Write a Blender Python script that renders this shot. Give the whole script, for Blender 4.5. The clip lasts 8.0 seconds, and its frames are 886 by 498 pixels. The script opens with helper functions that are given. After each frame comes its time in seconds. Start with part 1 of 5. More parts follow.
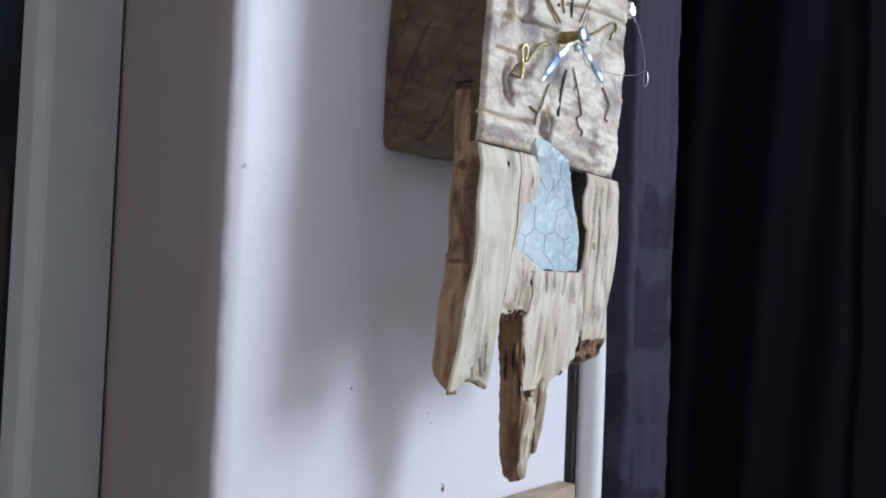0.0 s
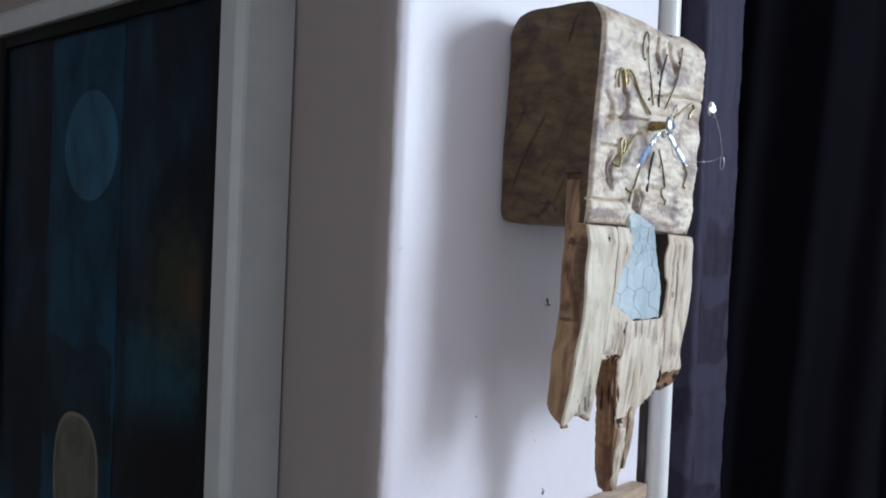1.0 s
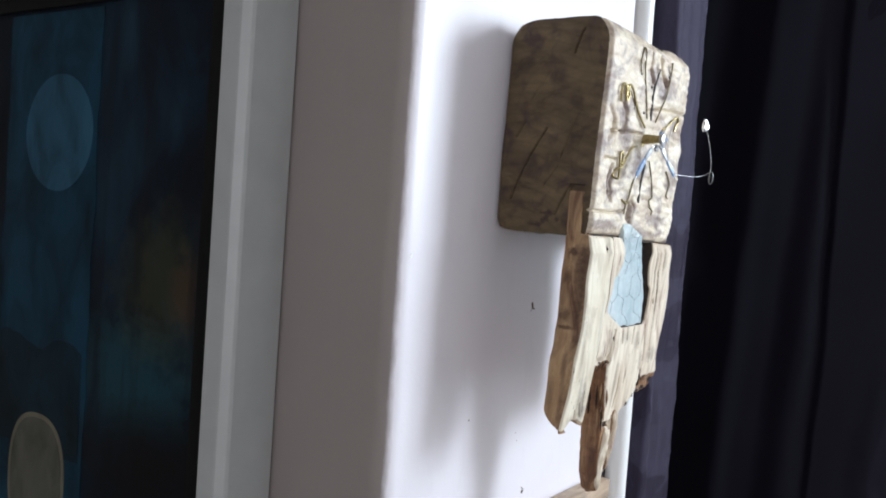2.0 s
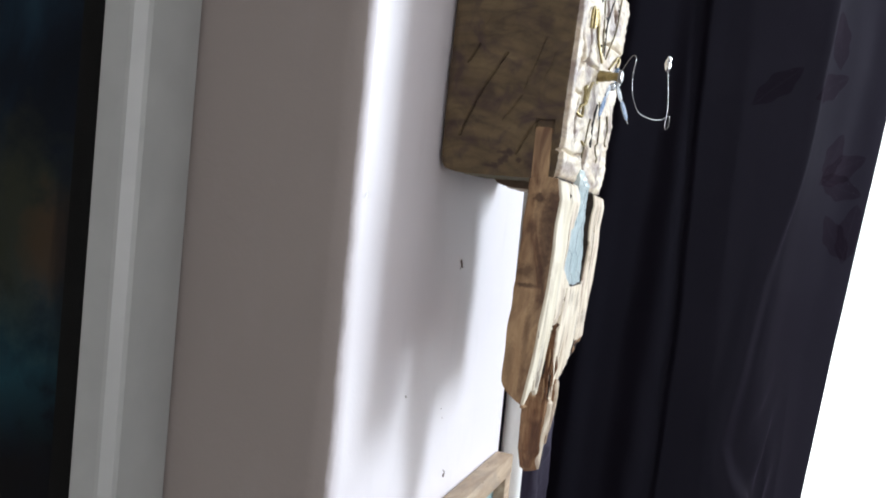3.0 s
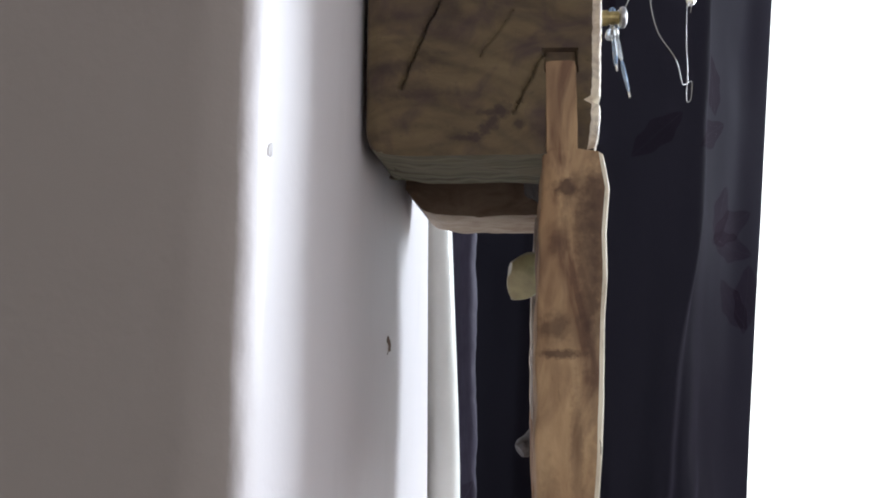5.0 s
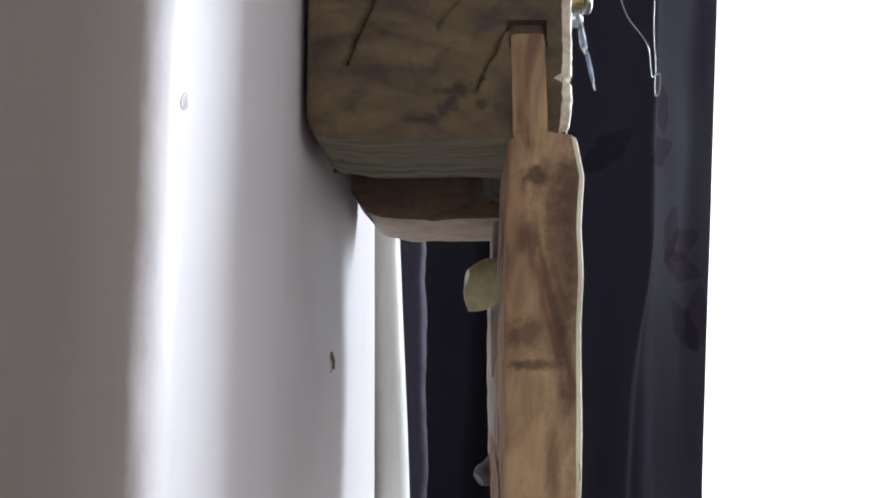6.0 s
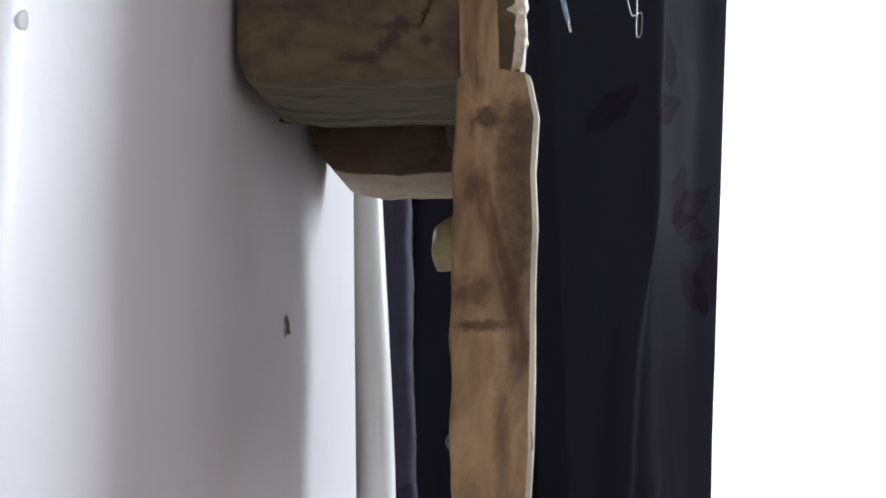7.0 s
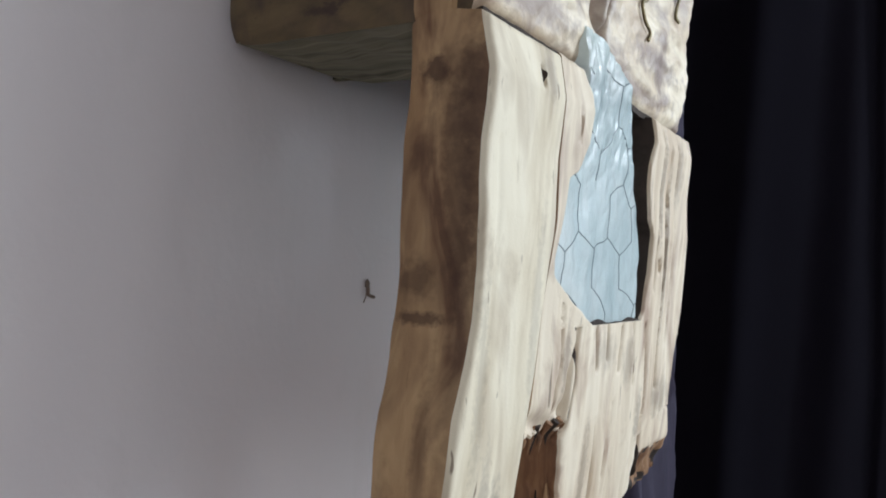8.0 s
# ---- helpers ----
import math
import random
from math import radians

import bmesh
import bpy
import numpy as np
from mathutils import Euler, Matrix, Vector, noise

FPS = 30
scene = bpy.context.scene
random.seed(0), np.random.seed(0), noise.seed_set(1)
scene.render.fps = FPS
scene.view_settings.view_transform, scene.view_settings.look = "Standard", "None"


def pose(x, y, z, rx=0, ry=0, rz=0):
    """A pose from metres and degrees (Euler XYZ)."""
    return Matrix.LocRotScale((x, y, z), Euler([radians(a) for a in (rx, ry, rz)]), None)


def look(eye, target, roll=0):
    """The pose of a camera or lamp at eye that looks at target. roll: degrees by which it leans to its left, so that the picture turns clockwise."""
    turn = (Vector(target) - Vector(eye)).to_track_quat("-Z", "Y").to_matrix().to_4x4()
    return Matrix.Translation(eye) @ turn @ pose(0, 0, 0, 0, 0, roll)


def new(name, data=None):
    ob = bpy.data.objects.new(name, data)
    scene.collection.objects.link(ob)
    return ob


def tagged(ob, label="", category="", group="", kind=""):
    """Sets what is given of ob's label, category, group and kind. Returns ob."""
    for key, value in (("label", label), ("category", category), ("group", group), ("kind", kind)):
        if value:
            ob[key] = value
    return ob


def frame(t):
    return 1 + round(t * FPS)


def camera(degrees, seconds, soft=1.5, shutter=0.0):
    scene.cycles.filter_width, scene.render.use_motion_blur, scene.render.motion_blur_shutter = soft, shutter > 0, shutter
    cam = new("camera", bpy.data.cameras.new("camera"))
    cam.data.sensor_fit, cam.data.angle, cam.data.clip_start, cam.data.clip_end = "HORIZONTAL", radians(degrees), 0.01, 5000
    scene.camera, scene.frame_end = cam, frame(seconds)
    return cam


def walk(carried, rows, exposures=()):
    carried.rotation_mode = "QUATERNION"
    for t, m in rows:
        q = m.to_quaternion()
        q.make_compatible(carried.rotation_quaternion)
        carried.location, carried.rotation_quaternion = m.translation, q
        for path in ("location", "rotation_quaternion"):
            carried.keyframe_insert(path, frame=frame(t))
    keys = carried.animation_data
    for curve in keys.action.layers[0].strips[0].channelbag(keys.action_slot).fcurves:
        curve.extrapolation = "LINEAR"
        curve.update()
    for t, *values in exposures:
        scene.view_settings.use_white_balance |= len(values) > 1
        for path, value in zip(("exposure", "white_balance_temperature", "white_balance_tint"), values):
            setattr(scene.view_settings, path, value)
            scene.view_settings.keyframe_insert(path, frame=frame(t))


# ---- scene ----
cam = camera(56.0, 8.0, soft=1.9)
# seconds, place, and the degrees turned left, up and leaning left
PATH = [
    (0, 0.5014, -0.4979, 1.4371, 40.87, 1.63, 2.34),
    (0.2, 0.5213, -0.5225, 1.4492, 41.65, 1.49, 2.47),
    (0.5, 0.5387, -0.5735, 1.4812, 43.32, 1.04, 1.97),
    (0.7, 0.5381, -0.6184, 1.5023, 42.99, -0.10, 1.86),
    (1, 0.5372, -0.6665, 1.5255, 42.76, -1.29, 2.42),
    (1.2, 0.5410, -0.6729, 1.5338, 42.53, -1.19, 3.88),
    (2.3, 0.3938, -0.7430, 1.5494, 31.48, -2.83, 4.74),
    (2.5, 0.3462, -0.7396, 1.5341, 28.28, -2.88, 5.58),
    (2.7, 0.3055, -0.7256, 1.5284, 24.84, -3.58, 5.07),
    (3, 0.2606, -0.6855, 1.5053, 19.96, -2.92, 5.51),
    (3.2, 0.2441, -0.6520, 1.5044, 17.10, -1.78, 4.10),
    (3.5, 0.2106, -0.5951, 1.4871, 12.67, 4.59, 0.77),
    (3.7, 0.1867, -0.5623, 1.4812, 11.19, 5.81, 0.79),
    (4, 0.1453, -0.5098, 1.4766, 8.72, 5.74, 0.52),
    (4.2, 0.1301, -0.4787, 1.4705, 7.68, 5.68, 0.47),
    (4.5, 0.1061, -0.4367, 1.4541, 6.17, 6.81, 0.66),
    (4.7, 0.0901, -0.4104, 1.4520, 5.74, 6.51, 0.45),
    (5.8, 0.0624, -0.3359, 1.4388, 2.16, 8.49, -0.57),
    (6, 0.0651, -0.3302, 1.4422, 1.17, 8.76, -0.70),
    (6.2, 0.0651, -0.3266, 1.4460, 0.89, 8.34, -0.69),
    (6.5, 0.0650, -0.3198, 1.4402, 0.18, 7.46, -0.63),
    (6.7, 0.0686, -0.3163, 1.4382, 0.50, 7.23, -0.77),
    (7, 0.0926, -0.3004, 1.4399, 2.65, 6.60, -1.23),
    (7.2, 0.1173, -0.2909, 1.4397, 5.76, 6.68, -0.64),
    (7.5, 0.1489, -0.2827, 1.4480, 14.17, 3.90, -0.85),
    (7.7, 0.1845, -0.2582, 1.4543, 21.09, 2.86, 0.30),
    (8, 0.2260, -0.2176, 1.4614, 31.42, 1.38, 1.95),
]
walk(cam, [(t, pose(x, y, z, 0, 0, turn) @ pose(0, 0, 0, 90 + up, 0, 0) @ pose(0, 0, 0, 0, 0, lean)) for t, x, y, z, turn, up, lean in PATH],
     exposures=[(0.0, -0.47, 5700, 10), (1.0, -0.43, 5700, 10), (2.5, 0.16, 6150, 9), (4.5, 0.20, 6250, 9), (6.0, 0.13, 6200, 9), (6.5, 0.03, 6200, 9), (7.0, -0.14, 6200, 9), (7.5, -0.17, 6150, 9), (8.0, -0.30, 6150, 8)])

# ---- world and daylight ----
world = bpy.data.worlds.new("sky")
scene.world = world
world.use_nodes = True
wn = world.node_tree.nodes
sky = wn.new("ShaderNodeTexSky")
sky.sky_type, sky.sun_disc, sky.sun_elevation, sky.sun_rotation = "NISHITA", False, radians(35), radians(60)
world.node_tree.links.new(sky.outputs[0], wn["Background"].inputs[0])
wn["Background"].inputs[1].default_value = 0.1

# daylight that enters by the window; the south and east lamps are added, unseen fill
DAY, ROOM = (0.88, 0.945, 1.0), (1.0, 0.942, 0.952)


def daylight(name, width, height, power, eye, target, tint):
    lamp = bpy.data.lights.new(name, "AREA")
    lamp.shape, lamp.size, lamp.size_y, lamp.energy, lamp.color = "RECTANGLE", width, height, power, tint
    new(name, lamp).matrix_world = look(eye, target)


daylight("window_daylight", 0.40, 0.80, 34.5, (1.48, 1.24, 2.00), (0.1, 0.05, 1.5), DAY)
daylight("south_fill", 1.3, 1.2, 20.5, (1.7, -2.58, 1.55), (0.2, 0.0, 1.4), ROOM)
daylight("east_fill", 0.70, 1.30, 4.5, (3.38, 0.62, 1.52), (0.0, 0.4, 1.5), DAY)


# ---- materials ----
def nodes_of(name):
    m = bpy.data.materials.new(name)
    m.use_nodes = True
    t = m.node_tree
    return m, t, t.nodes["Principled BSDF"]


def mix(t, fac, a, b, mode="MIX"):
    n = t.nodes.new("ShaderNodeMix")
    n.data_type, n.blend_type = "RGBA", mode
    for sock, v in ((n.inputs[0], fac), (n.inputs[6], a), (n.inputs[7], b)):
        if isinstance(v, bpy.types.NodeSocket):
            t.links.new(v, sock)
        else:
            sock.default_value = v if isinstance(v, float) else (*v, 1)
    return n.outputs[2]


def grain(t, scale, detail=5.0, distortion=0.0, turn=(0, 0, 0), rough=0.55):
    co = t.nodes.new("ShaderNodeTexCoord")
    mp = t.nodes.new("ShaderNodeMapping")
    mp.inputs["Scale"].default_value = scale
    mp.inputs["Rotation"].default_value = [radians(a) for a in turn]
    n = t.nodes.new("ShaderNodeTexNoise")
    n.inputs["Scale"].default_value, n.inputs["Detail"].default_value = 1.0, detail
    n.inputs["Distortion"].default_value, n.inputs["Roughness"].default_value = distortion, rough
    t.links.new(co.outputs["Object"], mp.inputs[0])
    t.links.new(mp.outputs[0], n.inputs["Vector"])
    return n.outputs["Fac"]


def ramp(t, fac, stops):
    r = t.nodes.new("ShaderNodeValToRGB")
    while len(r.color_ramp.elements) < len(stops):
        r.color_ramp.elements.new(0.5)
    for e, (p, c) in zip(r.color_ramp.elements, stops):
        e.position, e.color = p, (*c, 1) if not isinstance(c, float) else (c, c, c, 1)
    t.links.new(fac, r.inputs[0])
    return r.outputs[0]


def bump(t, p, fac, strength, depth, under=None):
    b = t.nodes.new("ShaderNodeBump")
    b.inputs["Strength"].default_value, b.inputs["Distance"].default_value = strength, depth
    t.links.new(fac, b.inputs["Height"])
    if under:
        t.links.new(under, b.inputs["Normal"])
    t.links.new(b.outputs[0], p.inputs["Normal"])
    return b.outputs[0]


def spot(t, centre, size, wobble=0.35, soft=1.0):
    """1 in the middle of an uneven spot, 0 outside it."""
    co = t.nodes.new("ShaderNodeTexCoord")
    mp = t.nodes.new("ShaderNodeMapping")
    mp.inputs["Scale"].default_value = [1 / (1.7 * s) for s in size]
    mp.inputs["Location"].default_value = [-c / (1.7 * s) for c, s in zip(centre, size)]
    t.links.new(co.outputs["Object"], mp.inputs[0])
    ln = t.nodes.new("ShaderNodeVectorMath")
    ln.operation = "LENGTH"
    t.links.new(mp.outputs[0], ln.inputs[0])
    ad = t.nodes.new("ShaderNodeMath")
    ad.operation = "MULTIPLY_ADD"
    t.links.new(grain(t, (max(60, min(420, 1.1 / min(size))),) * 3, 4), ad.inputs[0])
    ad.inputs[1].default_value = 2 * wobble
    t.links.new(ln.outputs["Value"], ad.inputs[2])
    mr = t.nodes.new("ShaderNodeMapRange")
    mr.inputs["From Min"].default_value, mr.inputs["From Max"].default_value = 0.62 + wobble - 0.3 * soft, 0.62 + wobble + 0.3 * soft
    mr.inputs["To Min"].default_value, mr.inputs["To Max"].default_value = 1.0, 0.0
    t.links.new(ad.outputs[0], mr.inputs["Value"])
    return mr.outputs[0]


def wood(name, stops, scale, turn=(0, 0, 0), stains=None, stain_scale=(14, 14, 14), stain_mix=0.5, rough=0.7, relief=0.0006, spots=(), spot_colour=(0.05, 0.03, 0.02), distortion=0.6, fibres=None, harsh=0.62, flecks=None, rings=None):
    m, t, p = nodes_of(name)
    g = grain(t, scale, 7, distortion, turn, harsh)
    colour = ramp(t, g, stops)
    if stains:
        s = ramp(t, grain(t, stain_scale, 4, 0.8, turn), [(0.48, 0.0), (0.68, stain_mix)])
        colour = mix(t, s, colour, stains)
    if fibres:
        fine = ramp(t, grain(t, fibres, 4, 0.3, turn, 0.7), [(0.62, 0.0), (0.74, 0.55)])
        colour = mix(t, fine, colour, tuple(v * 0.8 for v in stops[0][1]))
    if rings:
        # growth rings round a heart, gap as given
        centre, gap = rings
        co, mp, wv = t.nodes.new("ShaderNodeTexCoord"), t.nodes.new("ShaderNodeMapping"), t.nodes.new("ShaderNodeTexWave")
        mp.inputs["Location"].default_value = [-v for v in centre]
        wv.wave_type, wv.rings_direction = "RINGS", "Y"
        wv.inputs["Scale"].default_value, wv.inputs["Distortion"].default_value = 0.314 / gap, 7.5
        wv.inputs["Detail"].default_value, wv.inputs["Detail Scale"].default_value = 3.0, 0.35
        t.links.new(co.outputs["Object"], mp.inputs[0])
        t.links.new(mp.outputs[0], wv.inputs["Vector"])
        colour = mix(t, ramp(t, wv.outputs["Fac"], [(0.0, 0.20), (0.2, 0.06), (0.55, 0.0)]), colour, tuple(v * 0.6 for v in stops[0][1]))
    if flecks:
        dark = ramp(t, grain(t, flecks, 2, 0.2, turn, 0.5), [(0.70, 0.0), (0.74, 0.8)])
        colour = mix(t, dark, colour, (0.13, 0.085, 0.055))
    for centre, size, weight in spots:
        k = t.nodes.new("ShaderNodeMath")
        k.operation = "MULTIPLY"
        t.links.new(spot(t, centre, size, 0.6, 0.85), k.inputs[0])
        k.inputs[1].default_value = weight
        colour = mix(t, k.outputs[0], colour, spot_colour)
    t.links.new(colour, p.inputs["Base Color"])
    p.inputs["Roughness"].default_value = rough
    b = bump(t, p, g, 0.7, relief)
    bump(t, p, grain(t, (900, 900, 900), 2), 0.25, 0.0003, b)
    return m


def plain(name, colour, rough=0.6, metal=0.0, speckle=0.15, size=60.0, relief=0.0002, **more):
    m, t, p = nodes_of(name)
    dark = tuple(c * (1 - speckle) for c in colour)
    g = grain(t, (size, size, size), 4)
    t.links.new(ramp(t, g, [(0.35, dark), (0.65, colour)]), p.inputs["Base Color"])
    p.inputs["Roughness"].default_value, p.inputs["Metallic"].default_value = rough, metal
    for k, v in more.items():
        p.inputs[k.replace("_", " ")].default_value = v
    bump(t, p, grain(t, (size * 5,) * 3, 3), 0.4, relief)
    return m


# the clock's own space starts at its back, on the wall
ORIGIN = Vector((0.0, 0.09, 1.5))


def local(x, y, z):
    return (x - ORIGIN.x, y - ORIGIN.y, z - ORIGIN.z)


PALE = wood("bleached_board", [(0.22, (0.40, 0.315, 0.205)), (0.38, (0.55, 0.475, 0.345)), (0.52, (0.67, 0.605, 0.47)), (0.75, (0.74, 0.69, 0.565))], (34, 34, 7),
            stains=(0.37, 0.29, 0.20), stain_scale=(42, 42, 15), stain_mix=0.75, rough=0.65, relief=0.0005, flecks=(330, 330, 75), fibres=(260, 260, 40), distortion=0.9, harsh=0.6, spot_colour=(0.17, 0.145, 0.125),
            spots=[(local(0.105, y, z), (0.03, a, c), w) for y, z, a, c, w in ((0.012, 1.375, 0.004, 0.016, 0.6), (0.017, 1.362, 0.006, 0.006, 0.6), (0.004, 1.385, 0.003, 0.018, 0.35), (0.030, 1.526, 0.004, 0.008, 0.4), (-0.004, 1.43, 0.003, 0.03, 0.3), (0.030, 1.45, 0.003, 0.03, 0.25))])
PINKISH = wood("pinkish_split_board", [(0.22, (0.33, 0.235, 0.15)), (0.36, (0.50, 0.40, 0.29)), (0.52, (0.65, 0.565, 0.44)), (0.75, (0.74, 0.67, 0.55))], (48, 48, 9),
               stains=(0.33, 0.225, 0.165), stain_scale=(48, 48, 20), stain_mix=0.85, rough=0.62, relief=0.0009, flecks=(280, 280, 45), fibres=(260, 260, 24), distortion=0.7, harsh=0.6, spot_colour=(0.13, 0.095, 0.07),
               spots=[(local(0.105, y, z), (0.03, a, c), w) for y, z, a, c, w in ((0.169, 1.47, 0.002, 0.03, 0.6), (0.159, 1.50, 0.0016, 0.02, 0.5), (0.182, 1.51, 0.004, 0.012, 0.4), (0.175, 1.405, 0.010, 0.008, 0.45), (0.10, 1.43, 0.010, 0.006, 0.3),
                       (0.128, 1.425, 0.006, 0.008, 0.35), (0.060, 1.43, 0.003, 0.012, 0.5), (0.145, 1.40, 0.003, 0.010, 0.5), (0.085, 1.38, 0.002, 0.02, 0.4))])
# brown stains, plus dark spots that paint shade into the carved hollows
CARVED = wood("carved_face", [(0.27, (0.30, 0.21, 0.14)), (0.42, (0.54, 0.44, 0.325)), (0.58, (0.72, 0.64, 0.50))], (50, 26, 60),
              stains=(0.215, 0.155, 0.14), stain_scale=(44, 38, 54), stain_mix=0.85, rough=0.5, relief=0.0018, spot_colour=(0.19, 0.135, 0.125),
              spots=[(local(0.11, y, z), (0.05, a, b), w) for y, z, a, b, w in (
                  (0.040, 1.655, 0.008, 0.012, 0.85), (0.000, 1.672, 0.010, 0.010, 0.6), (0.022, 1.588, 0.008, 0.015, 0.8), (0.103, 1.703, 0.012, 0.012, 0.8), (0.134, 1.698, 0.018, 0.010, 0.7),
                  (0.085, 1.612, 0.020, 0.012, 0.75), (0.055, 1.640, 0.010, 0.007, 0.6), (0.020, 1.548, 0.030, 0.005, 0.7), (0.150, 1.556, 0.030, 0.005, 0.7), (0.182, 1.600, 0.010, 0.016, 0.55),
                  (0.172, 1.660, 0.012, 0.014, 0.5), (0.060, 1.575, 0.010, 0.008, 0.5), (0.120, 1.540, 0.040, 0.003, 0.6), (-0.004, 1.620, 0.006, 0.012, 0.6), (0.078, 1.560, 0.010, 0.010, 0.6), (0.150, 1.630, 0.008, 0.008, 0.5))])
SAWN = wood("weathered_saw_cut", [(0.28, (0.045, 0.029, 0.015)), (0.45, (0.092, 0.063, 0.031)), (0.62, (0.127, 0.089, 0.044)), (0.8, (0.165, 0.118, 0.060))], (24, 24, 52), (0, 24, 0),
            stains=(0.05, 0.029, 0.025), stain_scale=(40, 40, 34), stain_mix=0.9, rough=0.85, rings=(local(0.028, 0, 1.485), 0.0105), fibres=(240, 240, 330), spot_colour=(0.032, 0.017, 0.014),
            spots=[(local(0.067, -0.006, 1.556), (0.0036, 0.02, 0.0032), 0.85), (local(0.063, -0.006, 1.5515), (0.0028, 0.02, 0.0034), 0.85), (local(0.0588, -0.006, 1.547), (0.0026, 0.02, 0.0034), 0.8), (local(0.055, -0.006, 1.5435), (0.0034, 0.02, 0.0024), 0.8), (local(0.0615, -0.006, 1.5555), (0.006, 0.02, 0.0014), 0.7), (local(0.049, -0.006, 1.5437), (0.005, 0.02, 0.0013), 0.7), (local(0.0745, -0.006, 1.5495), (0.0024, 0.02, 0.0020), 0.7),
                   (local(0.041, -0.006, 1.605), (0.007, 0.02, 0.008), 0.4), (local(0.022, -0.006, 1.578), (0.014, 0.02, 0.003), 0.4), (local(0.052, -0.006, 1.628), (0.010, 0.02, 0.004), 0.35), (local(0.03, -0.006, 1.565), (0.016, 0.02, 0.0022), 0.45),
                   (local(0.064, -0.006, 1.69), (0.008, 0.02, 0.006), 0.45), (local(0.085, -0.006, 1.665), (0.006, 0.02, 0.007), 0.4), (local(0.025, -0.006, 1.70), (0.01, 0.02, 0.008), 0.35)])
EDGE = wood("board_edge", [(0.28, (0.145, 0.075, 0.035)), (0.42, (0.300, 0.180, 0.090)), (0.55, (0.415, 0.270, 0.142)), (0.72, (0.485, 0.338, 0.192))], (34, 34, 6),
            stains=(0.085, 0.033, 0.017), stain_scale=(48, 48, 15), stain_mix=0.85, rough=0.75, spot_colour=(0.050, 0.021, 0.011),
            spots=[(local(0.0950, -0.01, 1.520), (0.0046, 0.03, 0.0034), 0.80), (local(0.104, -0.01, 1.510), (0.0075, 0.03, 0.0150), 0.55), (local(0.110, -0.01, 1.50), (0.005, 0.03, 0.030), 0.6),
                   (local(0.0895, -0.01, 1.458), (0.0058, 0.03, 0.0050), 0.6), (local(0.097, -0.01, 1.456), (0.010, 0.03, 0.0075), 0.25), (local(0.104, -0.01, 1.485), (0.0045, 0.03, 0.030), 0.6),
                   (local(0.0915, -0.01, 1.4465), (0.009, 0.03, 0.0018), 0.75), (local(0.092, -0.01, 1.495), (0.004, 0.03, 0.005), 0.35),
                   (local(0.108, -0.01, 1.435), (0.0045, 0.03, 0.060), 0.35), (local(0.098, -0.01, 1.40), (0.0025, 0.03, 0.03), 0.3), (local(0.0855, -0.01, 1.385), (0.004, 0.03, 0.014), 0.3), (local(0.106, -0.01, 1.37), (0.006, 0.03, 0.015), 0.35)], fibres=(210, 210, 13))
BROKEN = wood("splintered_heartwood", [(0.28, (0.07, 0.03, 0.014)), (0.45, (0.20, 0.10, 0.048)), (0.65, (0.36, 0.215, 0.11))], (120, 120, 9), rough=0.8, relief=0.002,
              stains=(0.09, 0.04, 0.025), stain_scale=(60, 60, 20), stain_mix=0.7)
UNDER = wood("weathered_grey_end", [(0.3, (0.09, 0.08, 0.05)), (0.5, (0.19, 0.175, 0.118)), (0.7, (0.28, 0.255, 0.185))], (14, 210, 60), rough=0.85, relief=0.001)
LEDGE = wood("sanded_pine", [(0.28, (0.28, 0.19, 0.12)), (0.5, (0.45, 0.335, 0.23)), (0.7, (0.54, 0.43, 0.31))], (60, 8, 60), rough=0.6, stains=(0.24, 0.19, 0.15), stain_scale=(40, 14, 40), stain_mix=0.6, flecks=(300, 60, 300))
BRASS = plain("brass_wire", (0.46, 0.37, 0.18), 0.38, 1.0, 0.45, 220)
TARNISHED = plain("tarnished_brass_wire", (0.22, 0.18, 0.10), 0.5, 0.9, 0.5, 220)
STEEL = plain("bright_wire", (0.75, 0.75, 0.76), 0.25, 1.0, 0.2, 220)
BLACK = plain("blackened_metal", (0.03, 0.028, 0.026), 0.5, 0.3, 0.3, 200)
BEAD = plain("pale_glass_bead", (0.70, 0.76, 0.84), 0.06, 0.0, 0.05, 80, Transmission_Weight=0.6)
BLUEBEAD = plain("blue_glass_bead", (0.30, 0.45, 0.72), 0.08, 0.0, 0.5, 150, Transmission_Weight=0.25)
FOIL = plain("crumpled_silver_foil", (0.92, 0.93, 0.95), 0.2, 1.0, 0.1, 300)
PEG = plain("yellow_resin", (0.44, 0.36, 0.18), 0.35, 0.0, 0.3, 90)
# near-black for pits and splinters, and for the shade put into gaps
DARKHOLE = plain("dark_wood_and_gap_shade", (0.035, 0.022, 0.016), 0.9, 0.0, 0.4, 300)


def wall_paint(name, colour, gloss=0.38):
    m, t, p = nodes_of(name)
    a = ramp(t, grain(t, (3, 3, 3), 3), [(0.35, tuple(c * 0.95 for c in colour)), (0.65, colour)])
    t.links.new(mix(t, ramp(t, grain(t, (40, 40, 14), 5), [(0.56, 0.0), (0.8, 0.10)]), a, tuple(c * 0.8 for c in colour)), p.inputs["Base Color"])
    p.inputs["Roughness"].default_value = gloss
    b = bump(t, p, grain(t, (45, 45, 45), 3), 0.35, 0.0012)
    bump(t, p, grain(t, (260, 260, 260), 2), 0.2, 0.0005, b)
    return m


PAINT = wall_paint("lilac_white_wall_paint", (0.770, 0.735, 0.772), 0.30)
CREAM = wall_paint("cream_wall_paint", (0.78, 0.75, 0.71))
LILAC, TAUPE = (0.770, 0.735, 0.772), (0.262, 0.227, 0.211)
